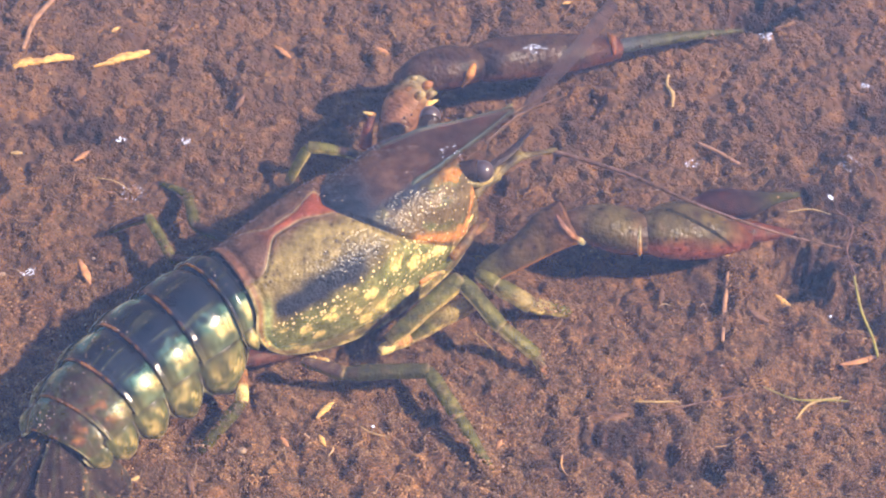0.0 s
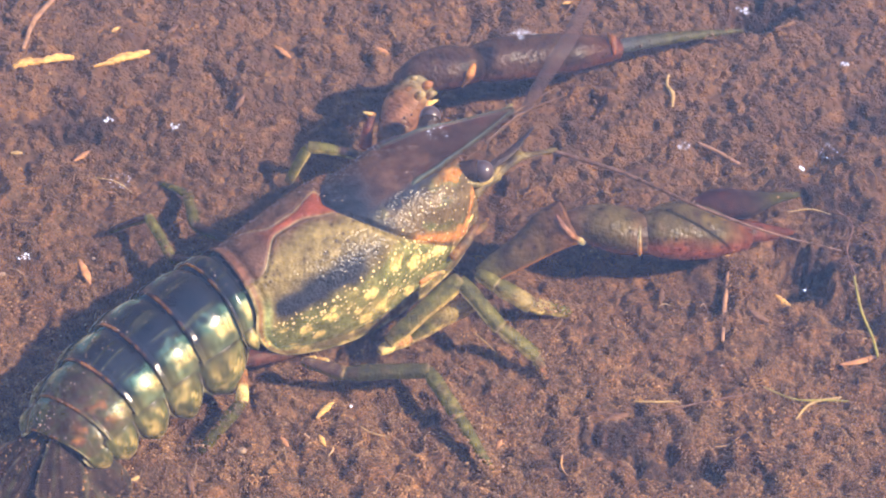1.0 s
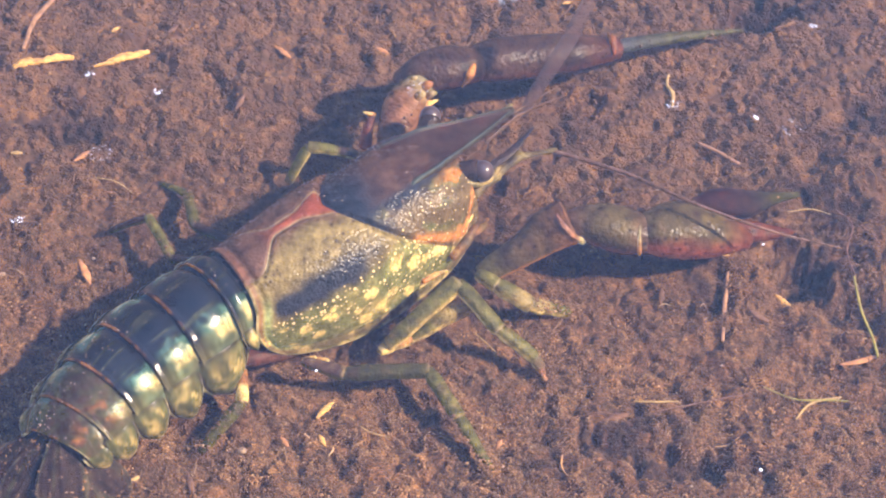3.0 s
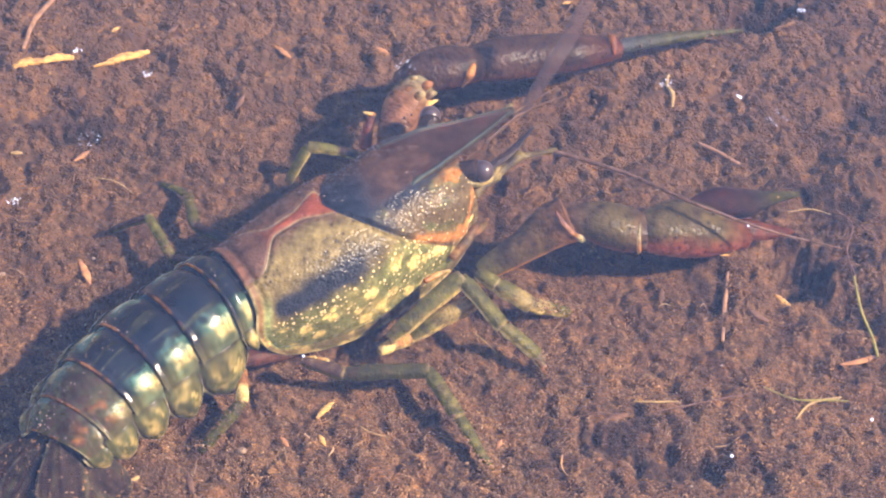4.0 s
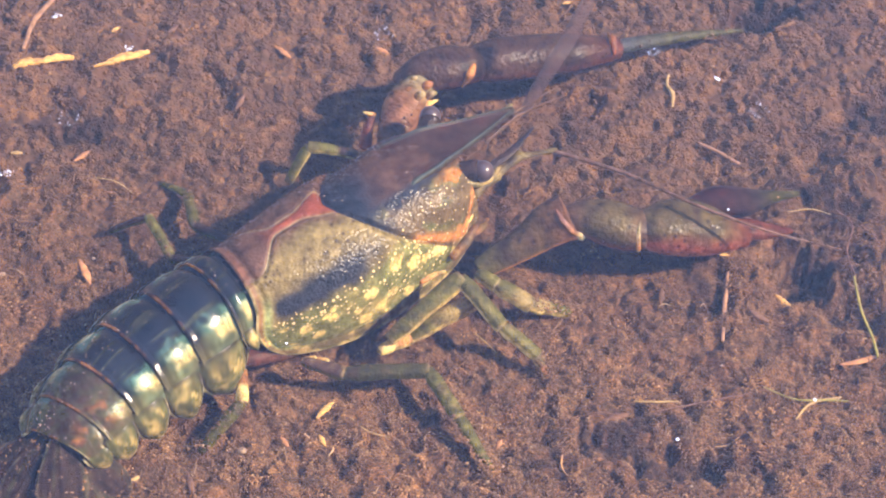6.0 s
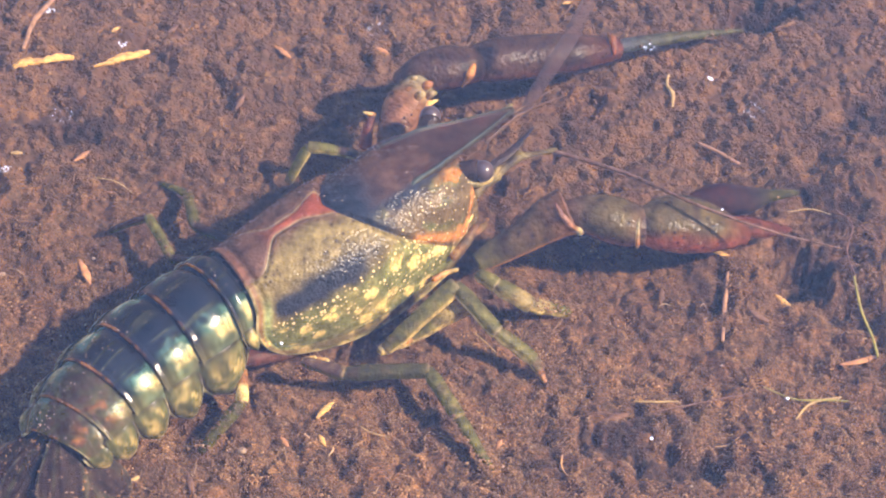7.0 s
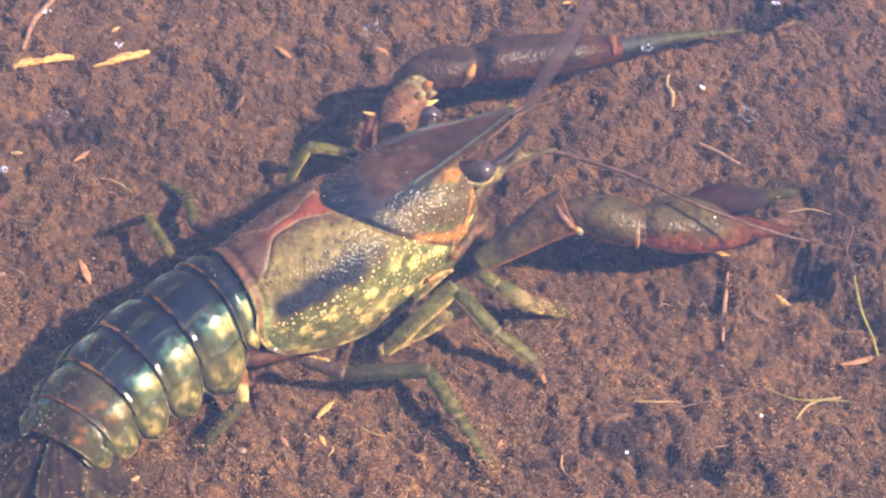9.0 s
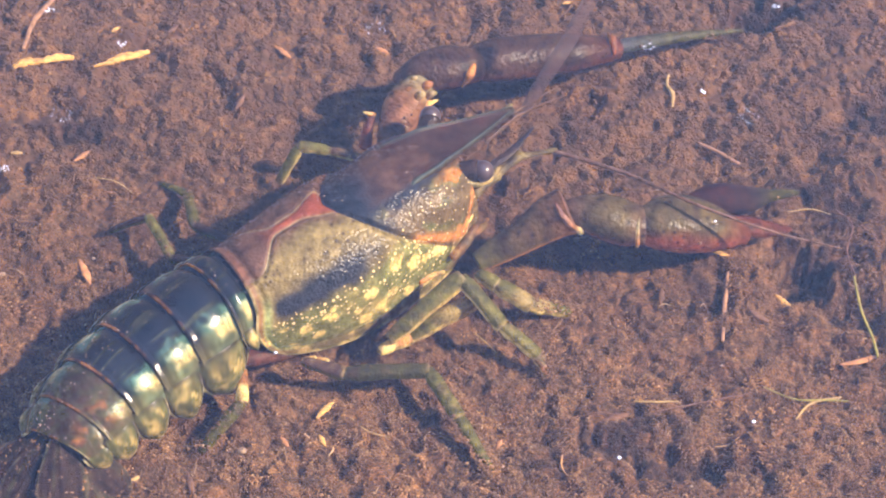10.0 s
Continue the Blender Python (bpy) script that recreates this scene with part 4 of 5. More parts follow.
# ---- right cheliped ----
CLAW_PIV = (93.7, -36.9, 4.0)
CLAW_COL = np.array((0.092, 0.066, 0.020))


def claw_part(name, pts, radii, cols, parent=None, pivot=CLAW_PIV, flat=0.85, label="", knobs=0.02, n=60, steps=26, under=None, mat=None, low=0.2, cap=0.6):
    v, f = tube(pts, radii, n, steps, flat, knobs=knobs, cap=cap)
    tint = shade_tube(v, n, cols, under, low)
    if mat is None:
        tint = mottled(v, tint, 300 + int(abs(v[0, 0]) * 7), OLIVE * 0.9)
    ob = mesh_object(name, v, f, mat or CLAW, crayfish, label, pivot, tint)
    if parent is not None:
        ob.parent, ob.location = parent, (0, 0, 0)
    return ob


claw_r = claw_part("cheliped", [(40.9, -17.0, 6.0), (44.4, -17.3, 7.0), (49.4, -18.6, 9.5), (54.7, -19.3, 12.0), (57.2, -20.1, 13.0)], [1.8, 2.5, 3.1, 4.2, 4.5], (LEG_COL * 0.7, OLIVE * 0.5, np.array((0.10, 0.062, 0.022)), np.array((0.16, 0.072, 0.03))), label="red-brown mottled claw arm with orange joint", under=ORANGE * 1.3, low=0.05, cap=0.1)
claw_part("carpus", [(57.4, -20.2, 13.0), (59.0, -21.6, 13.0), (62.3, -24.5, 12.5), (65.3, -26.9, 11.5), (67.4, -28.3, 11.0)], [2.2, 3.2, 4.3, 4.2, 3.6], (BROWN * 1.5, CLAW_COL, CLAW_COL, BROWN * 1.3), claw_r, under=RUST * 0.7)
def ring_points(a, b, r, lo, hi, count=9):
    """Points round the end b of a limb that comes from a, from angle lo to hi."""
    a, b = np.asarray(a, float), np.asarray(b, float)
    d = (b - a) / np.linalg.norm(b - a)
    side = np.cross(d, (0, 0, 1))
    side /= np.linalg.norm(side)
    top = np.cross(side, d)
    return [tuple(b + (side * math.cos(t) + top * math.sin(t) * 0.88) * r - d * 1.4 * max(0, math.sin(t + 0.4))) for t in np.radians(np.linspace(lo, hi, count))]


claw_part("joint_ring", ring_points((49.4, -18.6, 9.5), (57.3, -20.2, 13.2), 4.25, -40, 85), [0.8, 0.72, 0.5, 0.5, 0.55, 0.5, 0.45, 0.35, 0.15], (CREAM * 1.3, CREAM, ORANGE * 0.6, np.array((0.36, 0.18, 0.11)), np.array((0.30, 0.15, 0.09)), RUST), claw_r, n=14, mat=LIMB, steps=5, flat=1.0, knobs=0.3)
claw_part("wrist_ridge", ring_points((62.3, -24.5, 12.5), (67.1, -28.2, 11.0), 3.85, -35, 75, 6), [0.2, 0.38, 0.48, 0.4, 0.28, 0.15], (CREAM * 0.8, ORANGE * 0.8, CREAM * 0.6, BROWN), claw_r, n=12, mat=LIMB, steps=4, flat=1.0)
claw_part("palm", [(67.0, -27.8, 11.0), (69.3, -29.0, 11.0), (73.9, -30.2, 10.0), (78.9, -32.7, 8.5), (84.3, -35.3, 6.5)], [3.4, 4.6, 5.5, 4.6, 2.2], (CLAW_COL, CLAW_COL * 0.85, CLAW_COL, RUST * 0.7), claw_r, under=RUST, low=0.7)
claw_part("fixed_finger", [(80.5, -33.2, 7.5), (85.5, -34.1, 6.5), (89.7, -35.4, 5.0), (94.3, -36.5, 3.5)], [2.6, 2.2, 1.6, 0.5], (RUST * 0.6, RUST * 0.5, RUST * 0.6), claw_r)
claw_part("movable_finger", [(78.7, -26.8, 9.5), (82.8, -27.9, 9.5), (87.8, -29.4, 8.0), (94.1, -29.6, 6.0), (100.3, -30.5, 4.5)], [1.6, 2.8, 2.9, 1.4, 0.5], (RUST * 0.2, RUST * 0.18, BROWN * 0.35, LEG_COL * 0.4, LEG_COL * 0.7), claw_r, mat=FAN)

# ---- left cheliped ----
TUBERCLES = [(52.6, 21.4, 18.0, 0.7), (53.8, 18.8, 18.0, 0.9), (51.3, 17.5, 17.8, 0.8), (50.2, 19.7, 18.0, 0.6), (53.7, 17.3, 17.0, 0.7), (47.7, 17.8, 16.6, 0.5)]
PIV2 = (92.2, 14.6, 10.0)
claw_l = claw_part("cheliped", [(42.6, 14.0, 11.0), (45.5, 16.6, 12.5), (50.1, 19.7, 14.0), (53.5, 21.1, 15.0)], [2.4, 3.2, 3.7, 2.7], (BROWN * 1.1, np.array((0.17, 0.075, 0.035)), np.array((0.24, 0.11, 0.045)), CREAM * 0.45), pivot=PIV2, knobs=0.09, label="dark red-brown claw stretched out along the silt")
claw_part("carpus", [(52.8, 27.1, 12.5), (55.2, 25.0, 14.0), (60.6, 23.0, 14.5), (65.8, 21.8, 13.5)], [1.6, 3.4, 4.3, 3.5], (BROWN * 0.75, BROWN * 0.7, BROWN * 0.7), claw_l, PIV2, under=RUST * 0.6, knobs=0.05)
claw_part("palm", [(65.5, 22.8, 13.0), (69.0, 21.6, 13.0), (76.0, 19.8, 12.0), (84.3, 17.0, 11.0), (93.1, 15.2, 9.0)], [3.2, 4.2, 4.3, 3.8, 2.4], (BROWN * 0.75, BROWN * 0.65, BROWN * 0.7, RUST * 0.4), claw_l, PIV2, under=RUST * 0.65, knobs=0.05)
claw_part("wrist_ridge", [(64.1, 19.4, 16.0), (62.5, 18.1, 15.5), (61.5, 19.1, 12.5)], [0.5, 0.85, 0.4], (ORANGE, ORANGE), claw_l, PIV2, n=12, mat=LIMB)
claw_part("joint_ring", [(92.6, 17.0, 11.8), (91.9, 14.5, 12.2), (90.9, 12.5, 10.5)], [0.15, 0.75, 0.3], (ORANGE * 0.7, RUST), claw_l, PIV2, n=12, mat=LIMB)
claw_part("fixed_finger", [(92.6, 15.6, 9.0), (105.1, 14.7, 6.0), (121.7, 12.1, 2.0)], [1.7, 1.3, 0.4], (NAVY * 3, LEG_COL * 0.6, LEG_COL * 0.6), claw_l, PIV2, mat=LIMB)
claw_part("spine", [(52.2, 17.2, 14.0), (54.8, 17.1, 14.0)], [0.8, 0.2], (ORANGE, YELLOW), claw_l, PIV2, n=12, mat=LIMB)
claw_part("spine", [(43.6, 20.8, 13.0), (42.0, 21.7, 14.0)], [0.7, 0.2], (ORANGE, YELLOW), claw_l, PIV2, n=12, mat=LIMB)
claw_part("spine", [(40.1, 18.5, 9.0), (41.8, 19.8, 12.0), (43.1, 20.6, 13.0)], [1.2, 0.9, 0.7], (RUST, RUST * 0.6), claw_l, PIV2, n=12, mat=LIMB)


for k, (sx, sy, sz, r) in enumerate(TUBERCLES):
    claw_part("tubercle", [(sx - 0.7, sy, sz - 1.5), (sx, sy, sz - 1.1), (sx + 0.7, sy - 0.1, sz - 1.2)], [r * 0.9, r, r * 0.6], (ORANGE * 0.4, (CREAM * 0.6, ORANGE * 0.6)[k % 2]), claw_l, PIV2, n=12, mat=LIMB, steps=6)


def build_leg_silt():
    """Brown silt fuzz caught on legs, far claw and tail fan."""
    rng = np.random.RandomState(29)
    o = np.array([(1, 0, 0), (-1, 0, 0), (0, 1, 0), (0, -1, 0), (0, 0, 1), (0, 0, -1)], float)
    tri = [(0, 2, 4), (2, 1, 4), (1, 3, 4), (3, 0, 4), (2, 0, 5), (1, 2, 5), (3, 1, 5), (0, 3, 5)]
    pts = []
    for p0, p1, r, m in (((20.8, -39.2, 3.8), (20.9, -50.2, 0.4), 1.2, 260), ((21.8, -31.3, 5.5), (20.8, -39.2, 3.8), 1.35, 40), ((40.4, -35.1, 3.2), (40.2, -38.4, 0.6), 1.2, 90), ((-7.1, -18.2, 5.0), (-16.4, -20.1, 0.4), 1.3, 70), ((46.0, -26.4, 4.2), (52.2, -28.3, 0.8), 1.5, 120),
                         ((52.8, 27.1, 12.5), (65.8, 21.8, 13.5), 3.9, 90), ((66.3, 22.3, 13.0), (93.1, 15.2, 9.0), 3.9, 150), ((93.3, 15.1, 9.0), (121.7, 12.1, 2.0), 1.3, 90), ((45.5, 16.6, 12.5), (53.5, 21.1, 15.0), 3.6, 30),
                         ((69.3, -29.0, 11.0), (82.7, -34.4, 7.0), 4.7, 40), ((78.7, -26.8, 9.5), (98.7, -30.5, 5.0), 2.2, 20), ((6.6, 21.5, 5.0), (10.3, 30.9, 3.0), 1.2, 30), ((-1.0, 15.9, 6.0), (0.4, 27.0, 6.0), 1.1, 30)):
        t, a = rng.rand(m, 1), rng.uniform(0.1, 3.0, m)
        c = np.array(p0) * (1 - t) + np.array(p1) * t
        d = np.array(p1) - p0
        side = np.cross(d, (0, 0, 1))
        side /= np.linalg.norm(side)
        pts.append(c + side * (np.cos(a) * r)[:, None] + np.array((0, 0, 1)) * (np.sin(a) * r * 0.88)[:, None])
    # little drifts of silt stirred up round the feet
    for fx, fy, spread, m in ((21.0, -50.1, 1.6, 260), (41.2, -37.4, 1.3, 170), (52.2, -28.2, 1.4, 220), (-16.3, -20.2, 1.3, 160)):
        ox, oy = rng.randn(m) * spread, rng.randn(m) * spread
        pts.append(np.stack([fx + ox, fy + oy, 0.3 + rng.rand(m) * np.clip(2.0 - 0.8 * np.hypot(ox, oy) / spread, 0.2, 2)], -1))
    pts.extend(FAN_SPOTS)
    pts = np.vstack(pts)
    r = 0.08 + 0.17 * rng.rand(len(pts), 1, 1) ** 2
    v = pts[:, None] + o[None] * (0.4 + 1.6 * rng.rand(len(pts), 1, 3)) * r
    f = (np.array(tri)[None] + (np.arange(len(pts)) * 6)[:, None, None]).reshape(-1, 3)
    tagged(mesh_object("clinging_silt", v.reshape(-1, 3), f.tolist(), CRUMB, crayfish, "brown silt fuzz caught on the limbs"), kind="stuff")


build_leg_silt()


# ---- litter on the bed ----
def on_bed(x, y, up):
    near = np.array((0, 0.7, -0.7, 0, 0)), np.array((0, 0, 0, 0.7, -0.7))
    return (x, y, float(bed_height(x + near[0], y + near[1]).mean()) + up)


def litter(name, pts, radii, mat, label, category, flat=0.7, lift=0.25, group="", knobs=0.4, n=9):
    p = [on_bed(x, y, lift + 0.4 + r * 0.4) for (x, y), r in zip(pts, radii)]
    level = sum(q[2] for q in p) / len(p)  # stiff pieces bridge the hollows
    p = [(q[0], q[1], 0.35 * q[2] + 0.65 * level) for q in p]
    v, f = tube(p, radii, n, 6, flat, knobs=knobs, seed=len(label))
    return tagged(mesh_object(name, v, f, mat), label, category, group)


litter("straw", [(-81.3, 46.8), (-79.1, 48.0), (-76.4, 48.3), (-73.6, 49.8), (-70.6, 50.2)], [0.5, 0.85, 0.6, 0.9, 0.5], STRAW, "pale golden piece of straw on silt", "straw", group="straw pieces", knobs=0.75, n=11)
litter("straw", [(-66.3, 47.6), (-64.0, 48.5), (-61.7, 50.0), (-58.7, 50.9), (-56.5, 52.3)], [0.2, 0.5, 0.85, 0.8, 0.6], STRAW, "golden straw piece with pointed end", "straw", group="straw pieces", knobs=0.75, n=11)
litter("twig", [(-80.3, 52.8), (-79.1, 60.7), (-76.0, 67.8)], [0.4, 0.55, 0.5], PINK, "thin brown twig half sunk in silt", "twig")
litter("twig", [(47.6, 29.0), (51.1, 26.0), (54.4, 22.8)], [0.3, 0.42, 0.4], PINK, "thin pinkish brown twig on silt", "twig")
litter("twig", [(50.0, -5.4), (48.8, -13.5), (47.9, -21.4)], [0.25, 0.4, 0.3], PINK, "straight pale brown twig half buried", "twig")
litter("twig", [(-54.6, -56.3), (-52.1, -54.3), (-49.4, -52.6)], [0.3, 0.45, 0.35], REED, "pale brown twig by the tail fan", "twig")
litter("twig", [(35.3, -38.4), (51.6, -34.6)], [0.14, 0.2], BARK, "dark reddish root thread in the silt", "root")
litter("plant_curl", [(42.8, 45.6), (42.3, 43.2), (43.2, 40.3), (43.0, 37.4)], [0.18, 0.28, 0.42, 0.2], REED, "curled pale plant scrap", "plant scrap", n=8)
litter("green_stem", [(72.0, -6.7), (72.5, -14.1), (73.6, -21.4), (73.8, -26.0)], [0.22, 0.26, 0.27, 0.24], GREEN_STEM, "thin yellow-green grass stem", "stem", lift=1.4, knobs=0.1)
litter("root_thread", [(70.5, 10.3), (73.1, 6.5), (71.6, 0.1), (72.4, -6.5)], [0.14, 0.18, 0.16, 0.14], BARK, "fine brown root thread", "root", lift=0.8, n=6)
litter("dead_leaf", [(67.5, -26.8), (70.6, -26.3), (73.4, -25.5)], [0.2, 0.6, 0.3], LEAF, "small reddish dead leaf scrap", "leaf", 0.3)
litter("grass_blade", [(32.1, -35.5), (36.0, -36.0), (39.3, -35.6)], [0.12, 0.2, 0.14], REED, "thin pale yellow grass blade", "grass blade", lift=0.6, n=8)
litter("grass_blade", [(53.7, -33.1), (58.6, -35.6), (65.7, -35.6), (67.6, -35.8)], [0.1, 0.16, 0.2, 0.12], GREEN_STEM, "thin yellow grass blade, bent", "grass blade", lift=0.6, n=8)
litter("grass_blade", [(58.5, -40.0), (60.9, -36.8), (66.6, -34.8)], [0.14, 0.28, 0.2], REED, "broad pale yellow grass blade", "grass blade", 0.35, lift=0.6, n=8)
for k, pts in enumerate(([5.4, -19.8, 7.5, -22.7, 9.2, -25.0], [11.8, -18.1, 9.3, -22.0, 6.4, -24.2], [62.0, 9.3, 66.7, 10.3, 69.6, 8.9], [69.6, 9.7, 75.3, 5.8, 77.6, 0.1],
                         [-63.1, 17.6, -59.4, 16.5, -56.1, 13.6], [20.3, -39.6, 25.9, -38.4, 30.6, -38.8], [-15.4, -39.6, -12.5, -42.4, -8.8, -43.3], [71.5, 57.7, 76.5, 53.6, 80.2, 48.0])):
    litter("root_thread", [(pts[0], pts[1]), (pts[2], pts[3]), (pts[4], pts[5])], [0.1, 0.14, 0.09], BARK if k % 2 else REED, "fine %s root thread on silt" % ("brown" if k % 2 else "pale"), "root", lift=0.5, group="root threads", n=6)
CHIPS = [(145, 272, 30, 35, LEAF), (425, 185, 30, 60, BARK), (500, 92, 36, -35, LEAF), (676, 90, 26, -25, LEAF), (575, 733, 38, 40, STRAW), (568, 788, 20, -60, STRAW),
         (1170, 530, 26, 80, BARK), (1345, 563, 34, -30, BARK), (1392, 512, 34, -45, STRAW), (1276, 457, 26, -15, STRAW), (150, 482, 50, -60, LEAF), (885, 782, 16, 60, LEAF),
         (500, 783, 20, -50, LEAF), (205, 62, 16, 30, STRAW), (1005, 8, 18, 10, STRAW), (305, 55, 24, 40, BARK), (330, 870, 30, -70, BARK), (1095, 740, 44, 20, BARK), (30, 270, 20, 0, REED)]
for cx, cy, ln, ang, mat in CHIPS:
    gx, gy = (cx - 784) * 0.1 * (1 + (441 - cy) * 0.00023), (441 - cy) * 0.139 * (1 + (441 - cy) * 0.00024)
    h, c, sn = ln * 0.05, math.cos(radians(ang)), math.sin(radians(ang)) * 1.35
    litter("plant_chip", [(gx - h * c, gy - h * sn), (gx, gy), (gx + h * c, gy + h * sn)], [0.25, 0.3 + ln * 0.009, 0.2], mat, "small %s chip of plant litter on silt" % ("golden" if mat is STRAW else "reddish" if mat is LEAF else "brown"), "plant litter", 0.35, group="plant chips", knobs=0.6, n=7)
for cx, cy, r in ((421, 140, 0.5), (3, 481, 0.6), (1080, 567, 0.3), (1150, 268, 0.3), (425, 806, 0.8), (1520, 722, 0.3), (1280, 650, 0.3), (165, 452, 0.4), (1232, 872, 0.35), (1190, 249, 0.35)):
    gx, gy = (cx - 784) * 0.1 * (1 + (441 - cy) * 0.00023), (441 - cy) * 0.139 * (1 + (441 - cy) * 0.00024)
    v, f = ball(on_bed(gx, gy, r * 0.5), (r, r * 0.8, r * 0.6), 7, 9)
    rng = np.random.RandomState(cx)
    v = v + (rng.rand(*v.shape) - 0.5) * r * 0.25
    tagged(mesh_object("grit_grain", v, f, GRIT), "tiny pale grain of grit on silt", "grit", "grit grains")

# ---- flakes drifting on the water ----
DRIFTS = {"east": ((0, 0.5, 1, 1.5, 2, 2.5, 4, 4.5, 5, 5.5, 7, 8, 9, 10), (0, -27, -51, -74, -96, -116, -162, -178, -188, -195, -213, -222, -227, -226),
                   (0, -28, -51, -74, -97, -120, -178, -193, -205, -210, -210, -202, -195, -187)),
          "west": ((0, 1, 2.5, 4.5, 5.5, 7.5, 9, 10), (0, -22, -46, -87, -105, -128, -131, -126), (0, -35, -95, -178, -210, -230, -228, -230)),
          "south": ((0, 1, 2, 2.5, 4, 5, 5.5, 7, 8, 9, 10), (0, -58, -112, -141, -220, -269, -292, -362, -391, -406, -419), (0, -42, -80, -100, -141, -161, -167, -172, -161, -147, -138))}
WATER_Z = 45.2
flakes = []


def flake(drift, cx, cy, kx, ky, size, style, seed):
    """A scrap of pale film: strands, a ring of bubbles or one bead. kx, ky: its share of the common drift."""
    rng = np.random.RandomState(seed)
    size *= {"bead": 0.9, "scrap": 0.9}.get(style, 1.35)
    bits = []
    if style == "bead":
        bits.append(ball((0, 0, 0), (size, size, size * 0.6), 8, 10))
    elif style == "bubbles":
        for _ in range(34):
            a, r = rng.rand() * 6.28, size * 1.25 * math.sqrt(0.15 + 0.85 * rng.rand())
            q = 0.035 + 0.065 * rng.rand() ** 2
            bits.append(ball((r * math.cos(a), r * math.sin(a) * 1.1, 0), (q, q, q * 0.6), 5, 7))
    else:
        wide = 1.6 if style == "scrap" else 1
        for _ in range(6):
            a = rng.rand() * 6.28
            c0 = np.array((rng.uniform(-0.7, 0.7) * size, rng.uniform(-0.5, 0.5) * size, 0)) / wide ** 0.7
            d = np.array((math.cos(a), math.sin(a), 0)) * size * (0.25 + 0.4 * rng.rand())
            w = 0.035 * wide
            bits.append(tube([c0 - d, c0 + np.array((-d[1], d[0], 0)) * 0.3, c0 + d], [w * 0.6, w, w * 0.5], 6, 4, 0.5))
            for _ in range(4):
                q = (0.04 + 0.06 * rng.rand()) * wide ** 0.6
                bits.append(ball(c0 + d * rng.uniform(-1, 1) + np.array((rng.uniform(-0.15, 0.15), rng.uniform(-0.15, 0.15), 0)), (q, q, q * 0.6), 5, 7))
    v, f = join(*bits)
    ob = tagged(mesh_object("floating_flake", v, f, FOAM), {"bead": "tiny white bead afloat on the water", "bubbles": "cluster of tiny bubbles on the water"}.get(style, "pale frayed flake afloat on the water"), "flake", "floating flakes")
    flakes.append((ob, drift, cx, cy, kx, ky))


for row in (("east", 1469, 349, 1.0, 1.0, 0.8, "scrap", 1), ("west", 218, 250, 1.0, 1.0, 0.9, "strands", 2), ("east", 1505, 290, 0.8, 0.45, 1.1, "bubbles", 3), ("west", 945, 88, 1.0, 0.75, 1.5, "strands", 4),
            ("east", 1355, 65, 0.8, 0.9, 0.9, "strands", 5), ("south", 1515, 948, 1.0, 1.0, 0.3, "bead", 6), ("south", 1774, 912, 1.05, 1.2, 0.3, "bead", 7), ("west", 46, 483, 0.35, 0.8, 0.9, "strands", 8),
            ("west", 797, 268, 1.05, 0.95, 1.1, "bubbles", 9), ("west", 234, 342, 1.0, 0.6, 1.1, "bubbles", 10), ("east", 1532, 152, 0.7, 0.75, 0.6, "strands", 11), ("east", 660, 755, 0.76, 0.7, 0.25, "bead", 12),
            ("west", 1225, 290, 0.6, 0.9, 0.7, "bubbles", 13), ("west", 330, 250, 0.9, 0.75, 0.7, "strands", 14), ("east", 1470, 560, 0.9, 0.9, 0.22, "bead", 15)):
    flake(*row)


# ---- movement ----
def along_sight(u, v, z):
    """The place at height z on the line of sight (u, v), counted in 1568ths of the view's width."""
    k = math.tan(radians(10.0)) / 784
    way = VIEW.to_3x3() @ Vector(((u - 784) * k, (441 - v) * k, -1))
    p = Vector(EYE) + way * ((z - EYE[2]) / way.z)
    return p.x, p.y


def to_body(x, y, z):
    """A way in the world, in mm, as the crayfish's own axes see it."""
    return Matrix.Rotation(-HEADING, 3, "Z") @ Vector((x, y, z)) * MM


def swing(part, pivot, rows, shift, axis, degrees, axis2=(0, 0, 1), degrees2=0.0):
    """Moves a limb by shares of one small shift and turn."""
    base = Vector(pivot) * MM
    out = []
    for t, k in rows:
        m = Matrix.Translation(base + to_body(*shift) * k)
        m = m @ Matrix.Rotation(radians(degrees * k), 4, Vector(axis)) @ Matrix.Rotation(radians(degrees2 * k), 4, Vector(axis2))
        out.append((t, m))
    walk(part, out)


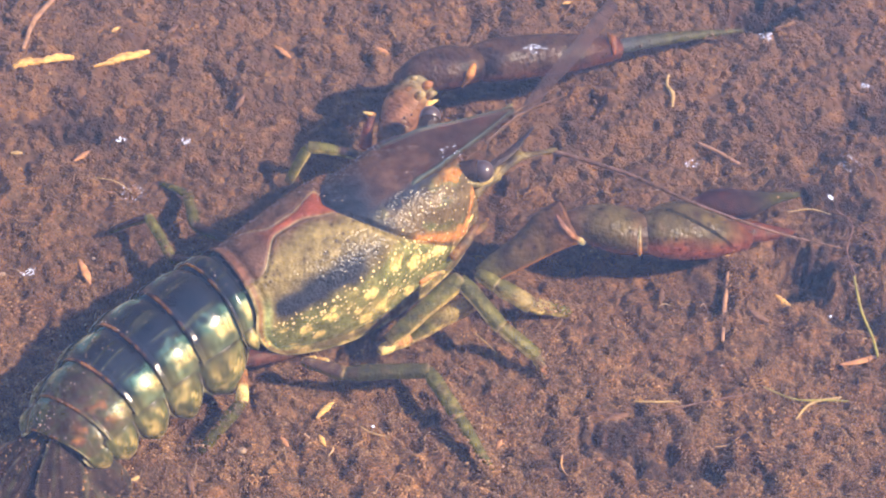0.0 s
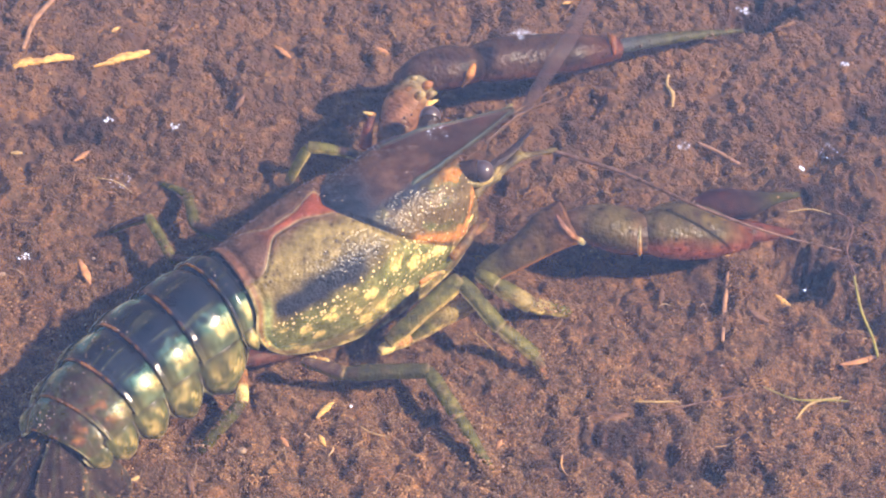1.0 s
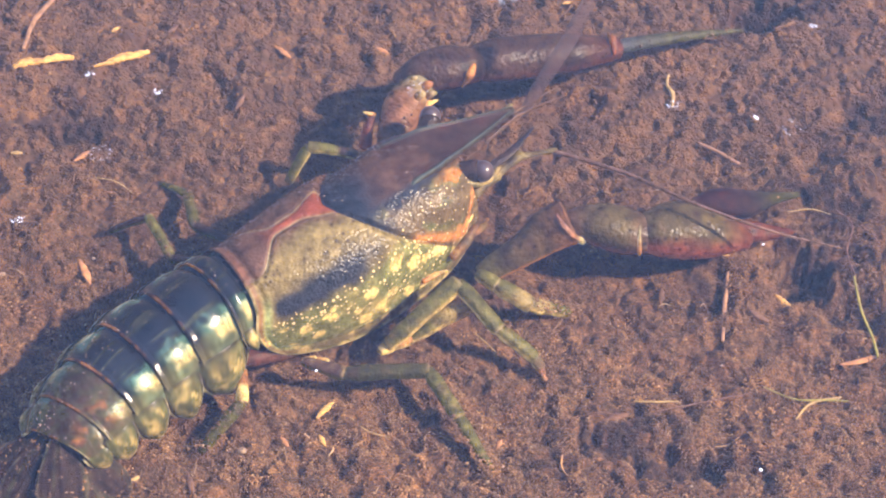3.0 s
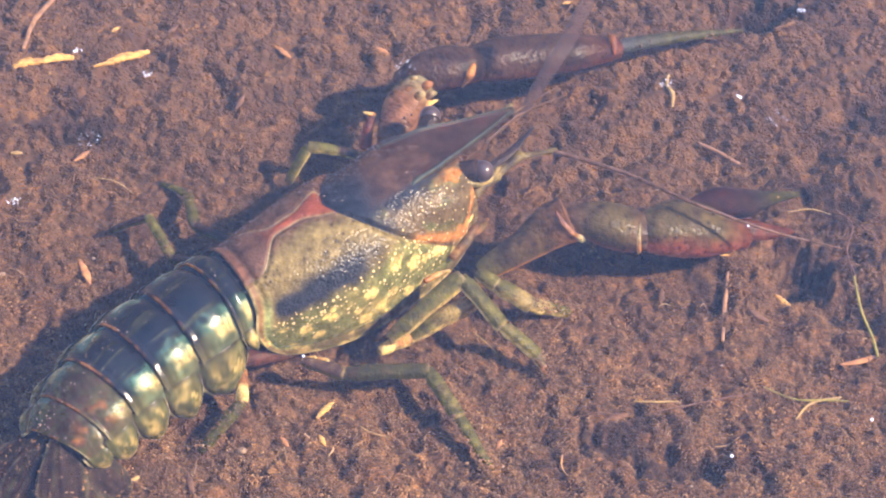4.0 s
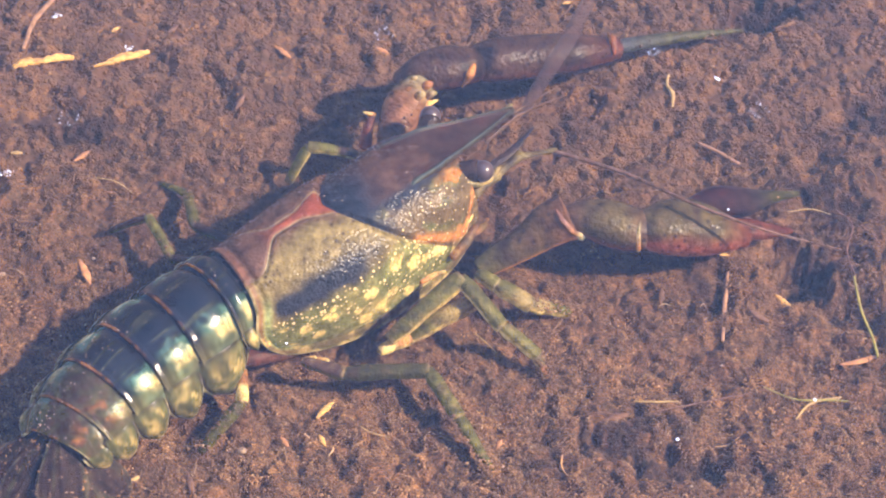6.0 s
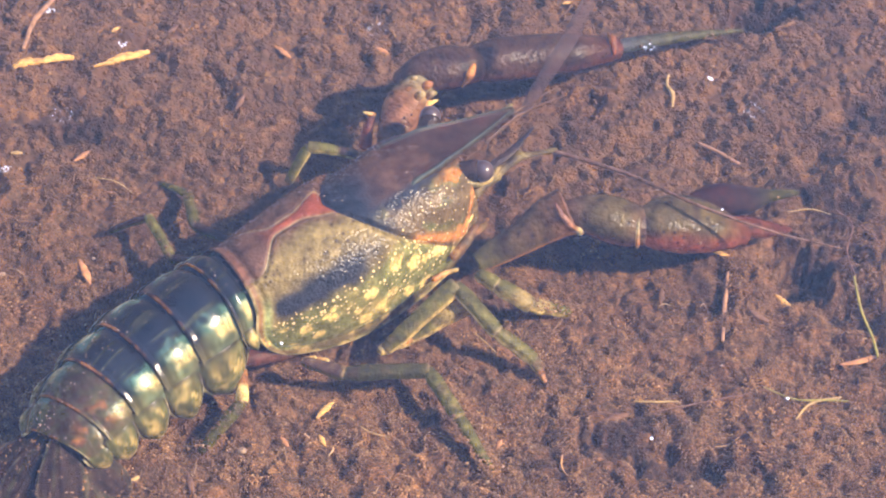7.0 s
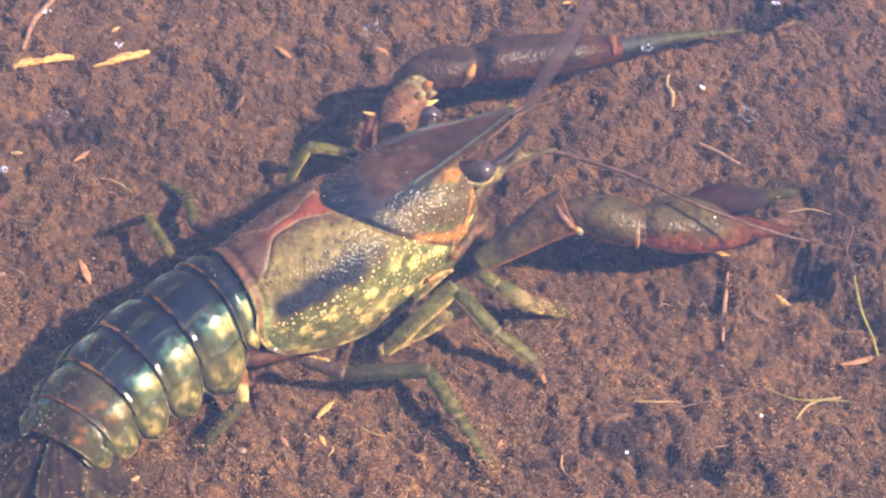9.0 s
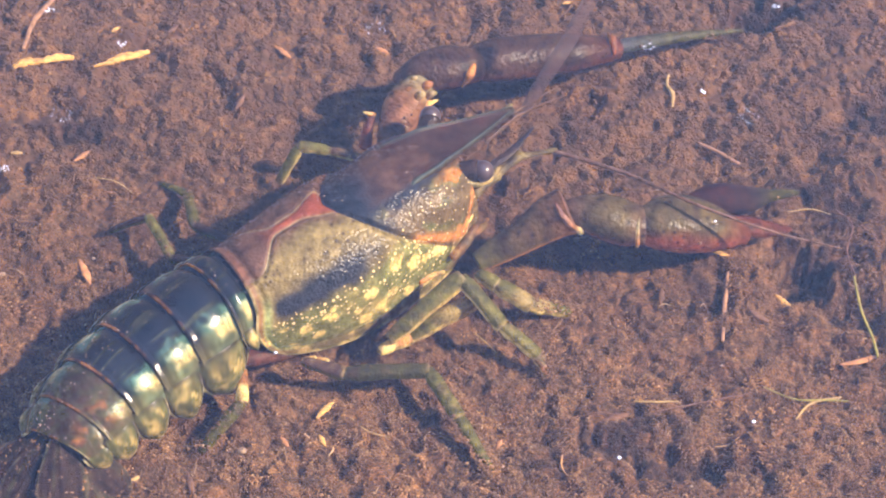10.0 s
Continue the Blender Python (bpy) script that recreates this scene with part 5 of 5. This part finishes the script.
def motions():
    for ob, drift, cx, cy, kx, ky in flakes:
        rows = []
        for t, dx, dy in zip(*DRIFTS[drift]):
            u, v = cx + dx * kx, cy + dy * ky
            x, y = along_sight(u, v, WATER_Z * MM)
            rows.append((t, pose(x, y, WATER_Z * MM, 0, 0, 6 * math.sin(t * 0.5 + cx))))
        walk(ob, rows)
    across = to_body(0.0, 1.0, 0.0).normalized()
    swing(claw_r, CLAW_PIV, [(0, 0), (2.5, 0), (3.3, 0.1), (4, 0.25), (4.5, 0.4), (5, 0.3), (5.7, 0.35), (6.8, 0.85), (8, 1.0), (9, 0.9), (10, 0.95)],
          (-0.4, 0.4, 0.3), across, 1.8, (0, 0, 1), -1.2)
    twitch = [(0, 0.15), (0.3, 0.6), (0.5, 1.0), (0.7, 0.85), (1.0, 0.25), (1.5, 0), (2.0, 0.1), (2.5, 0.4), (2.7, 0.8), (3.0, 0.5), (3.4, 0.05), (4.0, 0), (4.5, 0), (4.8, 0.4), (5.0, 1.1), (5.3, 0.5),
              (5.7, 0.1), (6.3, 0.05), (6.7, 0.4), (7.0, 0.8), (7.2, 0.65), (7.5, 0.2), (8, 0), (8.5, 0.15), (8.8, 0.6), (9.05, 1.0), (9.3, 0.4), (9.6, 0.15), (10, 0)]
    swing(leg_move, PIV, twitch, (-0.5, -0.9, -0.4), across, -4.0)
    swing(leg_left, PIVL, [(0, 0), (8.8, 0), (9.3, 0.1), (9.5, 0.25), (9.8, 0.8), (10, 1.0)], (-1.6, 0.1, 0), across, 0.0)
    swing(antenna_l, ANT_L, [(0, 1.0), (0.15, 0.8), (0.3, 0.35), (0.5, 0.08), (0.8, 0), (2.7, 0.05), (4.5, -0.05), (7, 0.03), (10, 0.05)], (0, 0, 0), (0, 0, 1), -14.0)
    swing(antenna_r, ANT_R, [(0, 0), (0.6, 0.3), (1.0, 0.8), (1.6, 0.2), (2.5, 0), (4.5, 0.2), (5.5, 0.5), (7, 0.1), (8, 0.3), (10, 0.1)], (0, 0, 0), (0, 0, 1), -0.8)
    swing(mouthpart, MOUTH_AT, [(0, 1), (0.25, 0.6), (0.45, 0), (0.65, 0.9), (1.0, 1), (1.3, 0), (2.0, 0.4), (2.5, 0), (3.2, 1), (4.2, 0.6), (4.6, 1), (5.0, 0.5), (5.2, 0), (5.5, 0), (5.7, 0.8), (6.6, 1), (6.9, 0.4), (7.1, 0), (8.0, 0.1), (8.4, 0.9), (8.9, 0.9), (9.1, 0), (9.4, 0.3), (9.7, 1), (10, 1)], (-2.6, -0.6, 0), across, 0.0)


motions()
